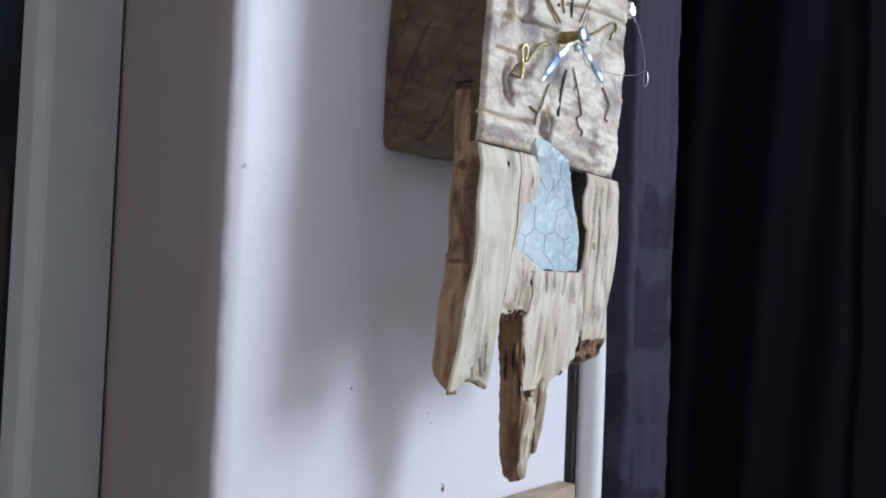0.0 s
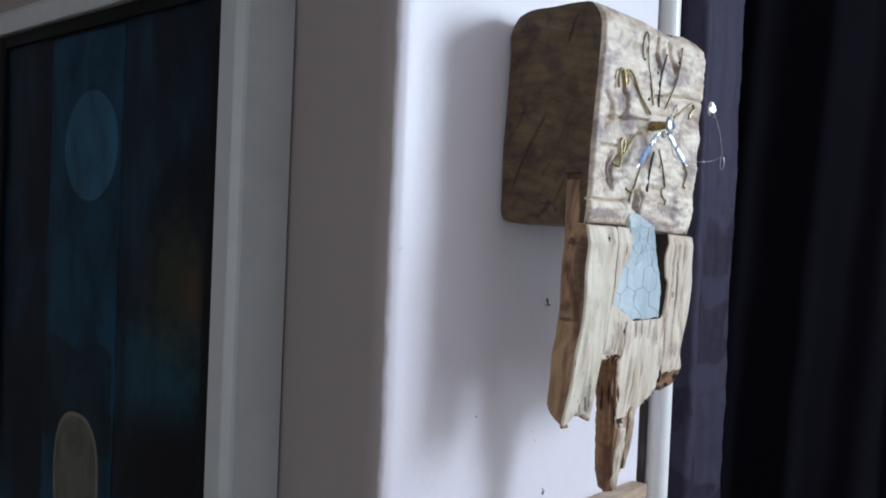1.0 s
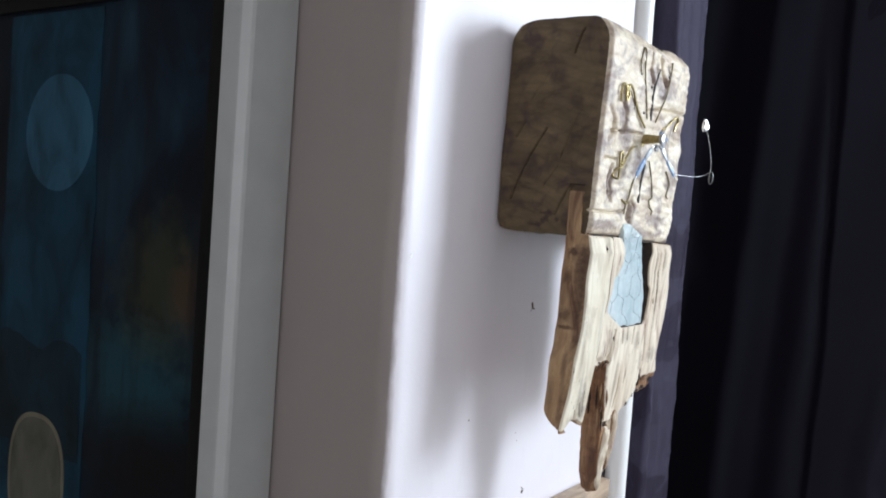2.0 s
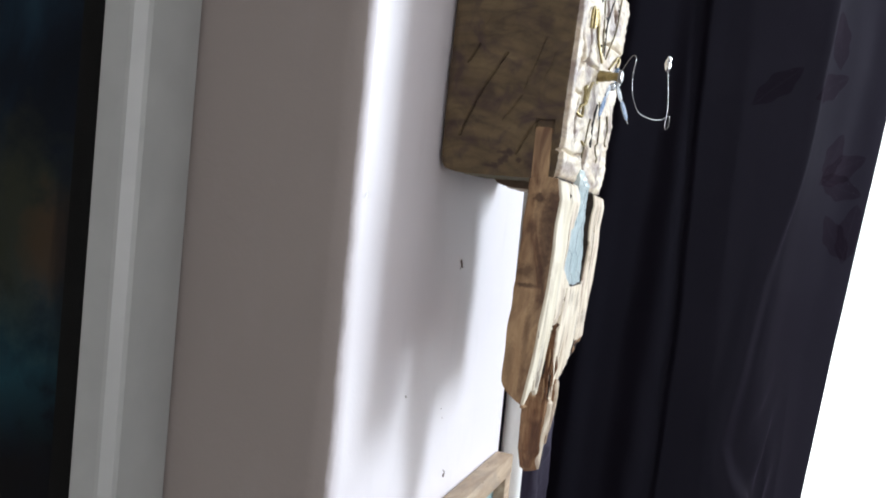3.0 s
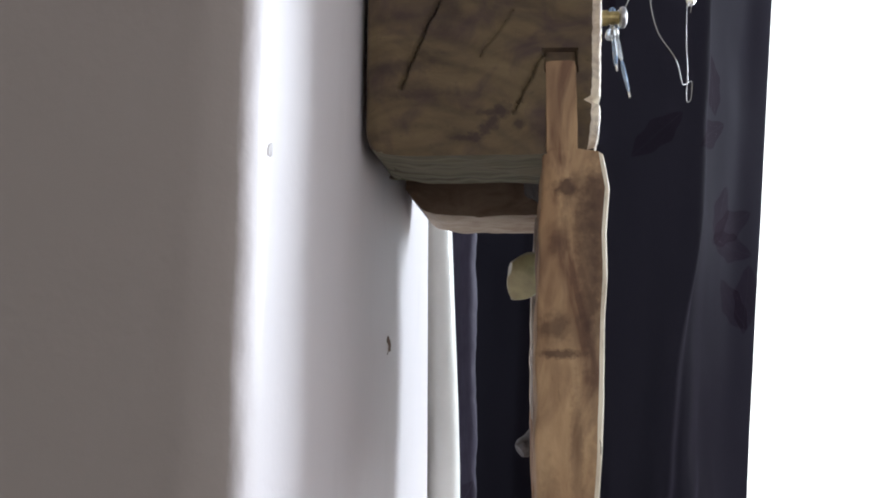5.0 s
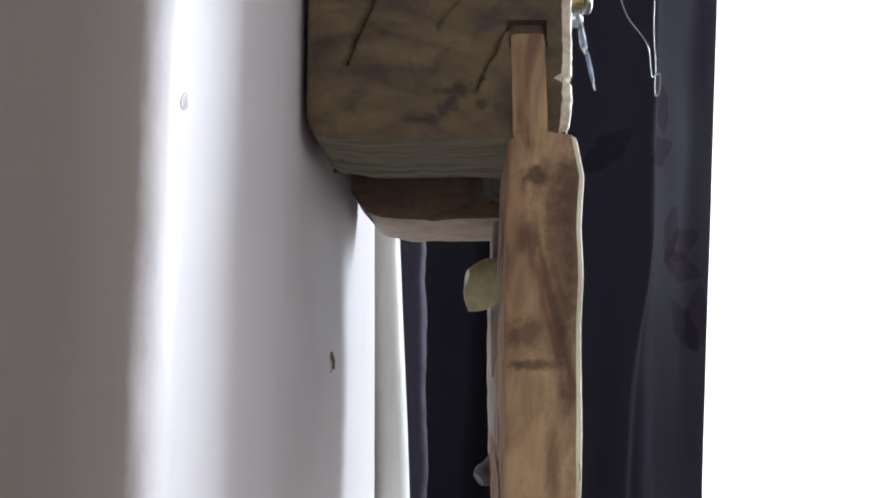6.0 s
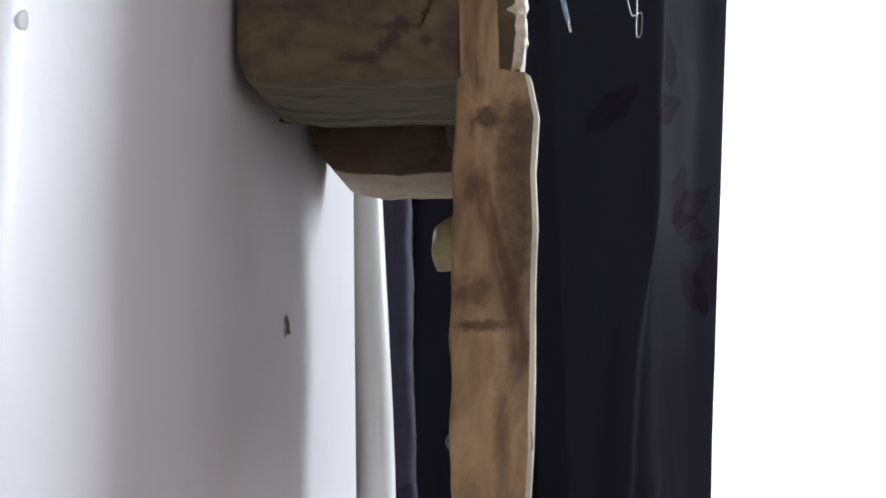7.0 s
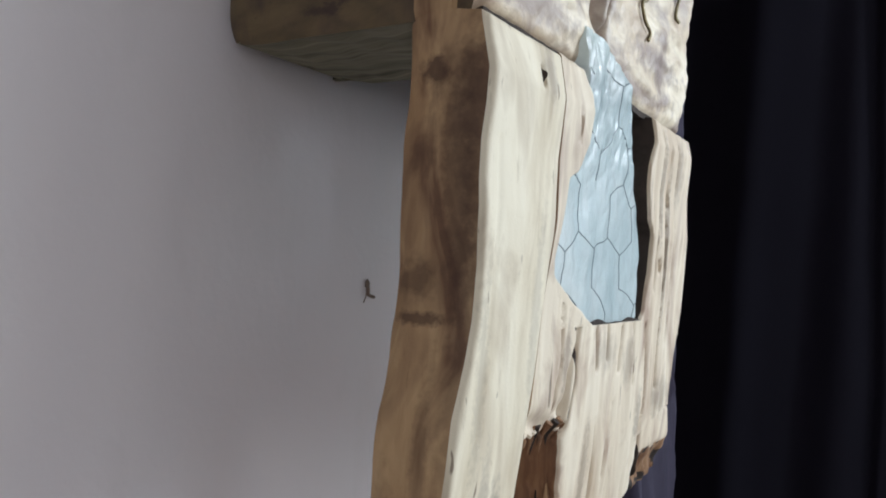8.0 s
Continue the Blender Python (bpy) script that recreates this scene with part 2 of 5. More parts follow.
# the pier's two paints, brushed into one another along the arris
PIER, t, p = nodes_of("lilac_white_and_taupe_wall_paint")
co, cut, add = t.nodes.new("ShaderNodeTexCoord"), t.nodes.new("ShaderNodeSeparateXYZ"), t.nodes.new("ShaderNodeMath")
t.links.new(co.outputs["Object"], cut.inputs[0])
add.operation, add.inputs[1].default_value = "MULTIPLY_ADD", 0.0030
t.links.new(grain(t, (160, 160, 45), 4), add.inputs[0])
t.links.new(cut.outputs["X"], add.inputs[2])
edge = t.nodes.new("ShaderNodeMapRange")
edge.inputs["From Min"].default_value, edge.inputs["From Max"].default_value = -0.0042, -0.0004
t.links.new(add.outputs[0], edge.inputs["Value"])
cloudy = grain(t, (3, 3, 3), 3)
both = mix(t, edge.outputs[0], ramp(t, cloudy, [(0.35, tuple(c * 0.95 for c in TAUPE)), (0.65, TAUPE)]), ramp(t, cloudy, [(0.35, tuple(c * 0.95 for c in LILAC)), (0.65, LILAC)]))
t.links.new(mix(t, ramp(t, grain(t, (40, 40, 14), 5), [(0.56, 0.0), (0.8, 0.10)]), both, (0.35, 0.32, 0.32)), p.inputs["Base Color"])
sheen_of = t.nodes.new("ShaderNodeMapRange")
sheen_of.inputs["To Min"].default_value, sheen_of.inputs["To Max"].default_value = 0.70, 0.42
t.links.new(edge.outputs[0], sheen_of.inputs["Value"])
t.links.new(sheen_of.outputs[0], p.inputs["Roughness"])
bump(t, p, grain(t, (260, 260, 260), 2), 0.2, 0.0005, bump(t, p, grain(t, (45, 45, 45), 3), 0.35, 0.0012))
CEIL = wall_paint("white_ceiling_paint", (0.82, 0.81, 0.80))
CARPET = plain("brown_carpet", (0.36, 0.31, 0.27), 0.95, 0.0, 0.4, 40, 0.002)
GLOSS = plain("white_gloss_paint", (0.80, 0.80, 0.78), 0.28, 0.0, 0.06, 30)
GREYFRAME = plain("grey_white_frame_paint", (0.375, 0.385, 0.375), 0.4, 0.0, 0.08, 25)


def cloth(name, colour, sheen, shine, through_it, open_weave=0.0, between=(0.88, 0.84, 1.0)):
    m, t, p = nodes_of(name)
    a = ramp(t, grain(t, (500, 500, 60), 3), [(0.3, tuple(c * 0.7 for c in colour)), (0.7, colour)])
    t.links.new(a, p.inputs["Base Color"])
    p.inputs["Roughness"].default_value = 0.56
    p.inputs["Specular IOR Level"].default_value = shine
    p.inputs["Specular Tint"].default_value = (0.66, 0.50, 0.95, 1)
    p.inputs["Sheen Weight"].default_value = sheen
    p.inputs["Sheen Roughness"].default_value = 0.28
    p.inputs["Sheen Tint"].default_value = (0.68, 0.52, 0.92, 1)
    bump(t, p, grain(t, (1400, 1400, 1400), 2), 0.3, 0.0003)
    # the weave lets some of the window's light through
    thin, both = t.nodes.new("ShaderNodeBsdfTranslucent"), t.nodes.new("ShaderNodeAddShader")
    thin.inputs[0].default_value = (*through_it, 1)
    t.links.new(p.outputs[0], both.inputs[0])
    t.links.new(thin.outputs[0], both.inputs[1])
    # and a little can be seen straight between the threads
    gaps, cloth_and_gaps = t.nodes.new("ShaderNodeBsdfTransparent"), t.nodes.new("ShaderNodeMixShader")
    cloth_and_gaps.inputs[0].default_value, gaps.inputs[0].default_value = open_weave, (*between, 1)
    t.links.new(both.outputs[0], cloth_and_gaps.inputs[1])
    t.links.new(gaps.outputs[0], cloth_and_gaps.inputs[2])
    t.links.new(cloth_and_gaps.outputs[0], t.nodes["Material Output"].inputs[0])
    return m


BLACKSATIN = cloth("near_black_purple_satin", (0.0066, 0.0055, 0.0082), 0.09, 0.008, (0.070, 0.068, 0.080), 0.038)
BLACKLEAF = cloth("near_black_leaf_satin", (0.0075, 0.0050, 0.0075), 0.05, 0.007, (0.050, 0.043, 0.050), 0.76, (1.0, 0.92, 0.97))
SATIN = cloth("dark_purple_satin", (0.046, 0.042, 0.063), 0.02, 0.08, (0.03, 0.027, 0.035))
LEAF = cloth("woven_leaf_satin", (0.030, 0.026, 0.040), 0.02, 0.07, (0.03, 0.027, 0.035))


# ---- building helpers ----
def link_mesh(name, bm, mats, smooth=True):
    me = bpy.data.meshes.new(name)
    bmesh.ops.recalc_face_normals(bm, faces=bm.faces)
    bm.to_mesh(me)
    bm.free()
    for m in mats if isinstance(mats, (list, tuple)) else [mats]:
        me.materials.append(m)
    if smooth:
        me.shade_smooth()
        me.set_sharp_from_angle(angle=radians(42))
    return new(name, me)


def thing(name, place, label, category, group="", kind=""):
    ob = new(name)
    ob.location = place
    ob.empty_display_size = 0.05
    return tagged(ob, label, category, group, kind)


def base_of(ob):
    p = Vector((0, 0, 0))
    while ob:
        p += ob.location
        ob = ob.parent
    return p


def part(name, bm, mats, parent, label="", smooth=True):
    """bm is given in the world's metres; the part sits under parent with the parent's origin."""
    bmesh.ops.translate(bm, verts=bm.verts, vec=-base_of(parent))
    ob = link_mesh(name, bm, mats, smooth)
    ob.parent = parent
    return tagged(ob, label) if label else ob


def box(bm, lo, hi, bevel=0.0, mat=0, seg=2):
    r = bmesh.ops.create_cube(bm, size=1.0)
    vs = r["verts"]
    for v in vs:
        v.co = Vector([lo[i] + (v.co[i] + 0.5) * (hi[i] - lo[i]) for i in range(3)])
    es = {e for v in vs for e in v.link_edges}
    fs = {f for v in vs for f in v.link_faces}
    for f in fs:
        f.material_index = mat
    if bevel:
        bmesh.ops.bevel(bm, geom=list(es), offset=bevel, segments=seg, affect="EDGES", profile=0.5)
    return bm


def smooth_line(pts, steps=6):
    """Catmull-Rom through the points."""
    p = [Vector(q) for q in pts]
    p = [2 * p[0] - p[1]] + p + [2 * p[-1] - p[-2]]
    out = []
    for i in range(1, len(p) - 2):
        a, b, c, d = p[i - 1:i + 3]
        for k in range(steps):
            s = k / steps
            out.append(0.5 * (2 * b + (c - a) * s + (2 * a - 5 * b + 4 * c - d) * s * s + (3 * b - a - 3 * c + d) * s ** 3))
    return out + [p[-2]]


def tube(bm, pts, radius, n=8, steps=6, mat=0):
    line = smooth_line(pts, steps) if steps else [Vector(q) for q in pts]
    rings, side = [], None
    for i, c in enumerate(line):
        d = (line[min(i + 1, len(line) - 1)] - line[max(i - 1, 0)]).normalized()
        if side is None:
            side = d.orthogonal().normalized()
        side = (side - d * side.dot(d)).normalized()
        up = d.cross(side)
        r = radius(i / (len(line) - 1)) if callable(radius) else radius
        rings.append([bm.verts.new(c + r * (math.cos(6.28319 * k / n) * side + math.sin(6.28319 * k / n) * up)) for k in range(n)])
    for a, b in zip(rings, rings[1:]):
        for k in range(n):
            bm.faces.new((a[k], a[(k + 1) % n], b[(k + 1) % n], b[k])).material_index = mat
    for r in (rings[0], rings[-1]):
        bm.faces.new(r).material_index = mat
    return bm


def wave(x, y, z, s):
    return noise.noise(Vector((x * s, y * s, z * s)))


def table(pairs):
    """A function that runs smoothly through (where, value) pairs."""
    xs, ys = [a for a, _ in pairs], [b for _, b in pairs]
    return lambda v: float(np.interp(v, xs, ys))


def near_line(y, z, pts):
    best = 9.0
    for (ay, az), (by, bz) in zip(pts, pts[1:]):
        dy, dz = by - ay, bz - az
        k = min(1, max(0, ((y - ay) * dy + (z - az) * dz) / (dy * dy + dz * dz + 1e-12)))
        best = min(best, math.hypot(y - ay - k * dy, z - az - k * dz))
    return best


def slab(bm, place, nu, nv, front, back, ns=4, r=0.003, mats=(0, 1, 1), side=None, even=False, rims=(1, 1, 1, 1)):
    """A board that stands upright: place(u, v) gives (y, z), front and back give x there. Its rims are rounded by r."""
    us = [i / nu if even else 0.5 - 0.5 * math.cos(math.pi * i / nu) for i in range(nu + 1)]
    us = [0.6 * a + 0.4 * i / nu for i, a in enumerate(us)]
    vs = [j / nv for j in range(nv + 1)]
    f, b, flat = {}, {}, {}
    y0, z0 = place(0, 0.5)
    y1, _ = place(1, 0.5)
    wide = abs(y1 - y0)
    tall = abs(place(0.5, 1)[1] - place(0.5, 0)[1])
    for i, u in enumerate(us):
        for j, v in enumerate(vs):
            y, z = place(u, v)
            d = max(0.0, min(u * wide + 9 - 9 * rims[0], (1 - u) * wide + 9 - 9 * rims[1], v * tall + 9 - 9 * rims[2], (1 - v) * tall + 9 - 9 * rims[3]))
            k = r - math.sqrt(max(0, r * r - (r - d) ** 2)) if d < r else 0.0
            flat[i, j] = (y, z)
            f[i, j] = bm.verts.new((front(y, z) - k, y, z))
            b[i, j] = bm.verts.new((back(y, z) + k, y, z))
    for i in range(nu):
        for j in range(nv):
            bm.faces.new((f[i, j], f[i + 1, j], f[i + 1, j + 1], f[i, j + 1])).material_index = mats[0]
            bm.faces.new((b[i, j], b[i, j + 1], b[i + 1, j + 1], b[i + 1, j])).material_index = mats[2]
    loop = [(i, 0) for i in range(nu)] + [(nu, j) for j in range(nv)] + [(i, nv) for i in range(nu, 0, -1)] + [(0, j) for j in range(nv, 0, -1)]
    last = [f[q] for q in loop]
    for s in range(1, ns + 1):
        if s == ns:
            ring = [b[q] for q in loop]
        else:
            ring = []
            for q in loop:
                c = f[q].co.lerp(b[q].co, s / ns)
                bulge = r * 0.5 * (1 - abs(2 * s / ns - 1) ** 6)
                i, j = q
                oy = -1 if i == 0 else 1 if i == nu else 0
                oz = -1 if j == 0 else 1 if j == nv else 0
                c = c + Vector((0, oy * bulge, oz * bulge))
                if side:
                    c = c + Vector(side(c, oy, oz))
                ring.append(bm.verts.new(c))
        for k in range(len(loop)):
            kk = (k + 1) % len(loop)
            bm.faces.new((last[k], last[kk], ring[kk], ring[k])).material_index = mats[1]
        last = ring
    return bm


# ---- the room ----
# A wall stub with a rounded arris: its lit side lies in x = 0, its other side turns back from the arris.
SKEW = radians(2.5)
ALONG = Vector((-math.cos(SKEW), -math.sin(SKEW), 0))
ARRIS = Vector((0, -0.1595, 0))
HIGH = 2.75
bm = bmesh.new()
rr = 0.020
plan = [Vector((-0.0010, 0.3040, 0)), Vector((-0.0003, 0.3005, 0)), Vector((0, 0.2950, 0))] + [Vector((0, y, 0)) for y in (0.2, 0.1, 0.0, -0.1, -0.132)]
for k in range(13):
    a = k / 12 * math.pi / 2
    plan.append(Vector((-rr + rr * math.cos(a), ARRIS.y + rr - rr * math.sin(a), 0)))
plan += [ARRIS + ALONG * s for s in (0.05, 0.3, 0.9, 2.2)]
back = [plan[-1] + Vector((0, 0.45, 0)), Vector((-0.12, 0.42, 0)), Vector((-0.12, 0.362, 0)), Vector((-0.018, 0.362, 0)), Vector((-0.0155, 0.325, 0)), Vector((-0.0050, 0.3065, 0))]
ringlo = [bm.verts.new((*p.xy, 0)) for p in plan + back]
ringhi = [bm.verts.new((*p.xy, HIGH)) for p in plan + back]
for i in range(len(ringlo)):
    j = (i + 1) % len(ringlo)
    bm.faces.new((ringlo[i], ringlo[j], ringhi[j], ringhi[i]))
bm.faces.new(ringhi)
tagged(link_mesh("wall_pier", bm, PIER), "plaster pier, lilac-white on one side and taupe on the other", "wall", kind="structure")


def wall(name, lo, hi, mat=None, label="plain painted plaster wall of the room", category="wall"):
    bm = bmesh.new()
    box(bm, lo, hi)
    return tagged(link_mesh(name, bm, mat or CREAM, False), label, category, kind="structure")


X0, X1, Y0, Y1 = -2.05, 3.4, -2.6, 1.06
wall("floor", (X0 - 0.15, Y0 - 0.15, -0.1), (X1 + 0.15, Y1 + 0.2, 0.0), CARPET, "brown carpeted floor of the room", "floor")
wall("ceiling", (X0 - 0.15, Y0 - 0.15, HIGH), (X1 + 0.15, Y1 + 0.2, HIGH + 0.1), CEIL, "plain white painted ceiling", "ceiling")
# unseen south wall; its opening is added to suit the south fill lamp
bm = bmesh.new()
for lo, hi in (((X0, Y0 - 0.12, 0), (1.02, Y0, HIGH)), ((2.38, Y0 - 0.12, 0), (X1, Y0, HIGH)), ((1.02, Y0 - 0.12, 0), (2.38, Y0, 0.93)), ((1.02, Y0 - 0.12, 2.17), (2.38, Y0, HIGH))):
    box(bm, lo, hi)
tagged(link_mesh("wall_south", bm, CREAM, False), "unseen painted plaster wall with an opening added for a fill lamp", "wall", kind="structure")
wall("wall_west", (X0 - 0.12, Y0 - 0.12, 0), (X0, Y1, HIGH))
# unseen east wall; its opening is added to suit the east fill lamp
bm = bmesh.new()
for lo, hi in (((X1, Y0 - 0.12, 0), (X1 + 0.12, 0.25, HIGH)), ((X1, 0.98, 0), (X1 + 0.12, Y1 + 0.17, HIGH)), ((X1, 0.25, 0), (X1 + 0.12, 0.98, 0.75)), ((X1, 0.25, 2.25), (X1 + 0.12, 0.98, HIGH))):
    box(bm, lo, hi)
tagged(link_mesh("wall_east", bm, CREAM, False), "unseen painted plaster wall with an opening added for a fill lamp", "wall", kind="structure")
# the window wall, with its opening
WX0, WX1, WZ0, WZ1 = 0.22, 2.85, 0.75, 2.55
bm = bmesh.new()
box(bm, (X0 - 0.12, Y1, 0), (WX0, Y1 + 0.17, HIGH))
box(bm, (WX1, Y1, 0), (X1, Y1 + 0.17, HIGH))
box(bm, (WX0, Y1, 0), (WX1, Y1 + 0.17, WZ0))
box(bm, (WX0, Y1, WZ1), (WX1, Y1 + 0.17, HIGH))
tagged(link_mesh("wall_north", bm, PAINT, False), "painted plaster wall round the bright window opening", "wall", kind="structure")

# overcast brightness outside
m, t, p = nodes_of("overcast_glow")
p.inputs["Base Color"].default_value = (0, 0, 0, 1)
p.inputs["Emission Color"].default_value = (0.97, 1.0, 0.99, 1)
p.inputs["Emission Strength"].default_value = 2.2
bm = bmesh.new()
box(bm, (-9, 9.0, -3), (16, 9.1, 9))
tagged(link_mesh("backdrop", bm, m, False), "white overcast daylight outside the window", "sky", kind="structure")

# ---- the white pipe beside the wall's end ----
pipe = thing("vertical_pipe", (0.004, 0.343, 0), "white gloss-painted vertical pipe beside the wall's end", "pipe")
bm = bmesh.new()
tube(bm, [(0.0012 + 0.033 * (1.56 - min(1.75, max(1.35, z))), 0.341 + 0.001 * math.sin(2 * z), z) for z in [i * 0.15 for i in range(19)]], 0.0150, 24, 3)
part("pipe_run", bm, GLOSS, pipe)

# ---- the curtains ----
def drape(base, n, step, folds, leaf_count, seed, lean, place, label, mats, stretch=1.0):
    line = smooth_line([(x, y, 0) for x, y in base], 40)
    run = [0.0]
    for a, b in zip(line, line[1:]):
        run.append(run[-1] + (b - a).length)
    full, z0, z1 = run[-1], 0.002, 2.58
    at = np.linspace(0, full, n + 1)
    xs, ys = np.interp(at, run, [q.x for q in line]), np.interp(at, run, [q.y for q in line])
    rows = int((z1 - z0) / step)
    rnd = random.Random(seed)
    leaves = []
    for k in range(leaf_count):
        s, z, a = rnd.uniform(0, full), rnd.uniform(0.85, 2.25), rnd.uniform(0.5, 2.6)
        for turn in (0.0, 0.75, -0.75):
            size = rnd.uniform(0.040, 0.060)
            leaves.append((s + 0.04 * math.cos(a + turn), z + 0.04 * math.sin(a + turn), a + turn, size))
    def on_cloth(s, z, lift=0.0):
        x, y = np.interp(s, at, xs), np.interp(s, at, ys)
        dx, dy = np.interp(s + 0.004, at, xs) - np.interp(s - 0.004, at, xs), np.interp(s + 0.004, at, ys) - np.interp(s - 0.004, at, ys)
        d = math.hypot(dx, dy)
        off, push = folds(s, z, full) + lift, lean * (z - 1.5) * s / full
        return x + dy / d * off + push, y - dx / d * off + 0.3 * push, z

    bm = bmesh.new()
    grid = [[bm.verts.new(on_cloth(s, z0 + (z1 - z0) * j / rows)) for s in at] for j in range(rows + 1)]
    for j in range(rows):
        for i in range(n):
            bm.faces.new((grid[j][i], grid[j][i + 1], grid[j + 1][i + 1], grid[j + 1][i]))
    ob = thing("curtain", place, label, "curtain", "curtains at the window")
    thick = part("drape", bm, mats[0], ob).modifiers.new("thickness", "SOLIDIFY")
    thick.thickness, thick.offset = 0.001, 0.0
    # woven leaves: two halves beside a midrib
    for ls, lz, la, ll in leaves:
        spread = [folds(ls + a * ll, lz + c * ll, full) for a in (-0.9, -0.4, 0, 0.4, 0.9) for c in (-0.9, 0, 0.9)]
        if (leaf_count > 20 and max(spread) - min(spread) > 0.010) or (leaf_count > 20 and abs(ls - PLEAT(lz)) < 0.025) or not 0.03 < ls < full - 0.015:
            continue
        bm = bmesh.new()
        for half in (-1, 1):
            rim = []
            for k in range(29):
                p = -1 + k / 14
                for part_way in range(7):
                    q = 0.0004 + part_way / 6 * 0.42 * ll * (1 - p * p) * (1 + 0.12 * math.sin(9 * p))
                    s, z = ls + stretch * (ll * p * math.cos(la) - half * q * math.sin(la)), lz + ll * p * math.sin(la) + half * q * math.cos(la)
                    rim.append(bm.verts.new(on_cloth(min(max(s, 0.001), full - 0.001), z, 0.0008)))
            for k in range(28):
                for h in range(6):
                    v = 7 * k + h
                    bm.faces.new((rim[v], rim[v + 1], rim[v + 8], rim[v + 7]))
        part("woven_leaf", bm, mats[1], ob)


PLEAT = table([(0.0, 0.78), (1.05, 0.738), (1.15, 0.712), (1.21, 0.716), (1.27, 0.722), (1.42, 0.728), (1.58, 0.743), (1.73, 0.751), (1.89, 0.753), (2.6, 0.745)])


def wide_folds(s, z, full):
    ph = 2 * math.pi * (s / 0.155 + 0.10 * math.sin(z * 1.7))
    calm = 1 if s < 0.5 else max(0.25, 1 - (s - 0.5) / 0.12)
    f = 0.013 * math.sin(ph) * calm + 0.0025 * math.sin(2.3 * ph + z * 2.0) * calm + 0.006 * wave(s, 0, z, 7) + 0.0008 * wave(s, 3, z * 0.6, 30)
    # one standing pleat that wanders with the height, steep on its far side
    c = PLEAT(z) + 0.004 * math.sin(z * 8)
    d = s - c
    low = 1 / (1 + math.exp((z - 1.32) / 0.06))
    f += (0.013 + 0.012 * low) * math.exp(-(d / (0.026 + 0.014 * low if d < 0 else 0.008)) ** 2)
    # a soft fold that runs into it from above
    k = max(0.0, min(1.0, (z - 1.42) / 0.3))
    f += 0.006 * math.exp(-((s - c + 0.012 + 0.055 * k) / 0.019) ** 2)
    # the cloth by the window bellies out below
    f += 0.035 * max(0.0, min(1.0, (s - 0.60) / 0.12)) / (1 + math.exp((z - 1.16) / 0.055))
    # slack gathers towards the lower end of the pleat
    g = math.exp(-((z - 1.13) / 0.10) ** 2) * math.exp(-((s - c - 0.045) / 0.045) ** 2)
    f += 0.0060 * g * math.sin(95 * (s - c) - 60 * (z - 1.1))
    # a narrow upright crease
    d = s - (0.574 - 0.06 * (z - 1.5) + 0.004 * math.sin(z * 6))
    f += 0.014 * math.exp(-(d / (0.016 if d < 0 else 0.005)) ** 2)
    return f * min(1, (full - s) / 0.10 + 0.15)


def tight_folds(s, z, full):
    return 0.002 * wave(s, 1, z, 12) + 0.0011 * math.sin(s * 190 + 2 * wave(s, 2, z, 5)) + 0.0016 * wave(s, 5, z * 0.8, 45) + 0.0007 * wave(s * 0.5, 8, z * 2.2, 60)


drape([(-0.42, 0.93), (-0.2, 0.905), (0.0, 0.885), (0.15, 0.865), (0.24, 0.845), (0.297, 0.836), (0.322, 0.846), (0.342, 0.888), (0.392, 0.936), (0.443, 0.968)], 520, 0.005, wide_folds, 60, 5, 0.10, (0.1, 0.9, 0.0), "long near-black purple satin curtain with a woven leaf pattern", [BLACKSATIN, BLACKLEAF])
drape([(-0.03, 0.368), (0.016, 0.3685), (0.0315, 0.373), (0.0325, 0.390), (0.020, 0.405), (0.0185, 0.425), (0.0225, 0.46), (0.0255, 0.495), (0.018, 0.509), (-0.02, 0.515)], 120, 0.003, tight_folds, 12, 9, 0.0, (0.01, 0.44, 0.0), "bunched purple satin curtain end with leaf pattern beside the pipe", [SATIN, LEAF], 1.4)

# ---- the sheer net in the window ----
m, t, p = nodes_of("sheer_white_net")
p.inputs["Base Color"].default_value, p.inputs["Roughness"].default_value = (0.86, 0.88, 0.92, 1), 0.8
clear, both = t.nodes.new("ShaderNodeBsdfTransparent"), t.nodes.new("ShaderNodeMixShader")
t.links.new(ramp(t, grain(t, (900, 900, 900), 2), [(0.35, 0.72), (0.65, 0.90)]), both.inputs[0])
t.links.new(p.outputs[0], both.inputs[1])
t.links.new(clear.outputs[0], both.inputs[2])
t.links.new(both.outputs[0], t.nodes["Material Output"].inputs[0])
net = thing("net_curtain", (0.56, 1.09, 0.80), "thin sheer white net hanging in the bright window", "net curtain")
bm = bmesh.new()
rows = [[bm.verts.new((0.44 + 0.17 * i / 60 + 0.010 * (z - 1.5) + 0.006 * math.sin(i * 0.62 + 1.3 * z), 1.10 + 0.016 * math.sin(i * 0.62 + 0.6 + 1.1 * z) + 0.004 * math.sin(i * 1.7 + z), z)) for i in range(61)] for z in (0.8 + 0.12 * j for j in range(15))]
for a, b in zip(rows, rows[1:]):
    for i in range(60):
        bm.faces.new((a[i], a[i + 1], b[i + 1], b[i]))
part("net", bm, m, net)

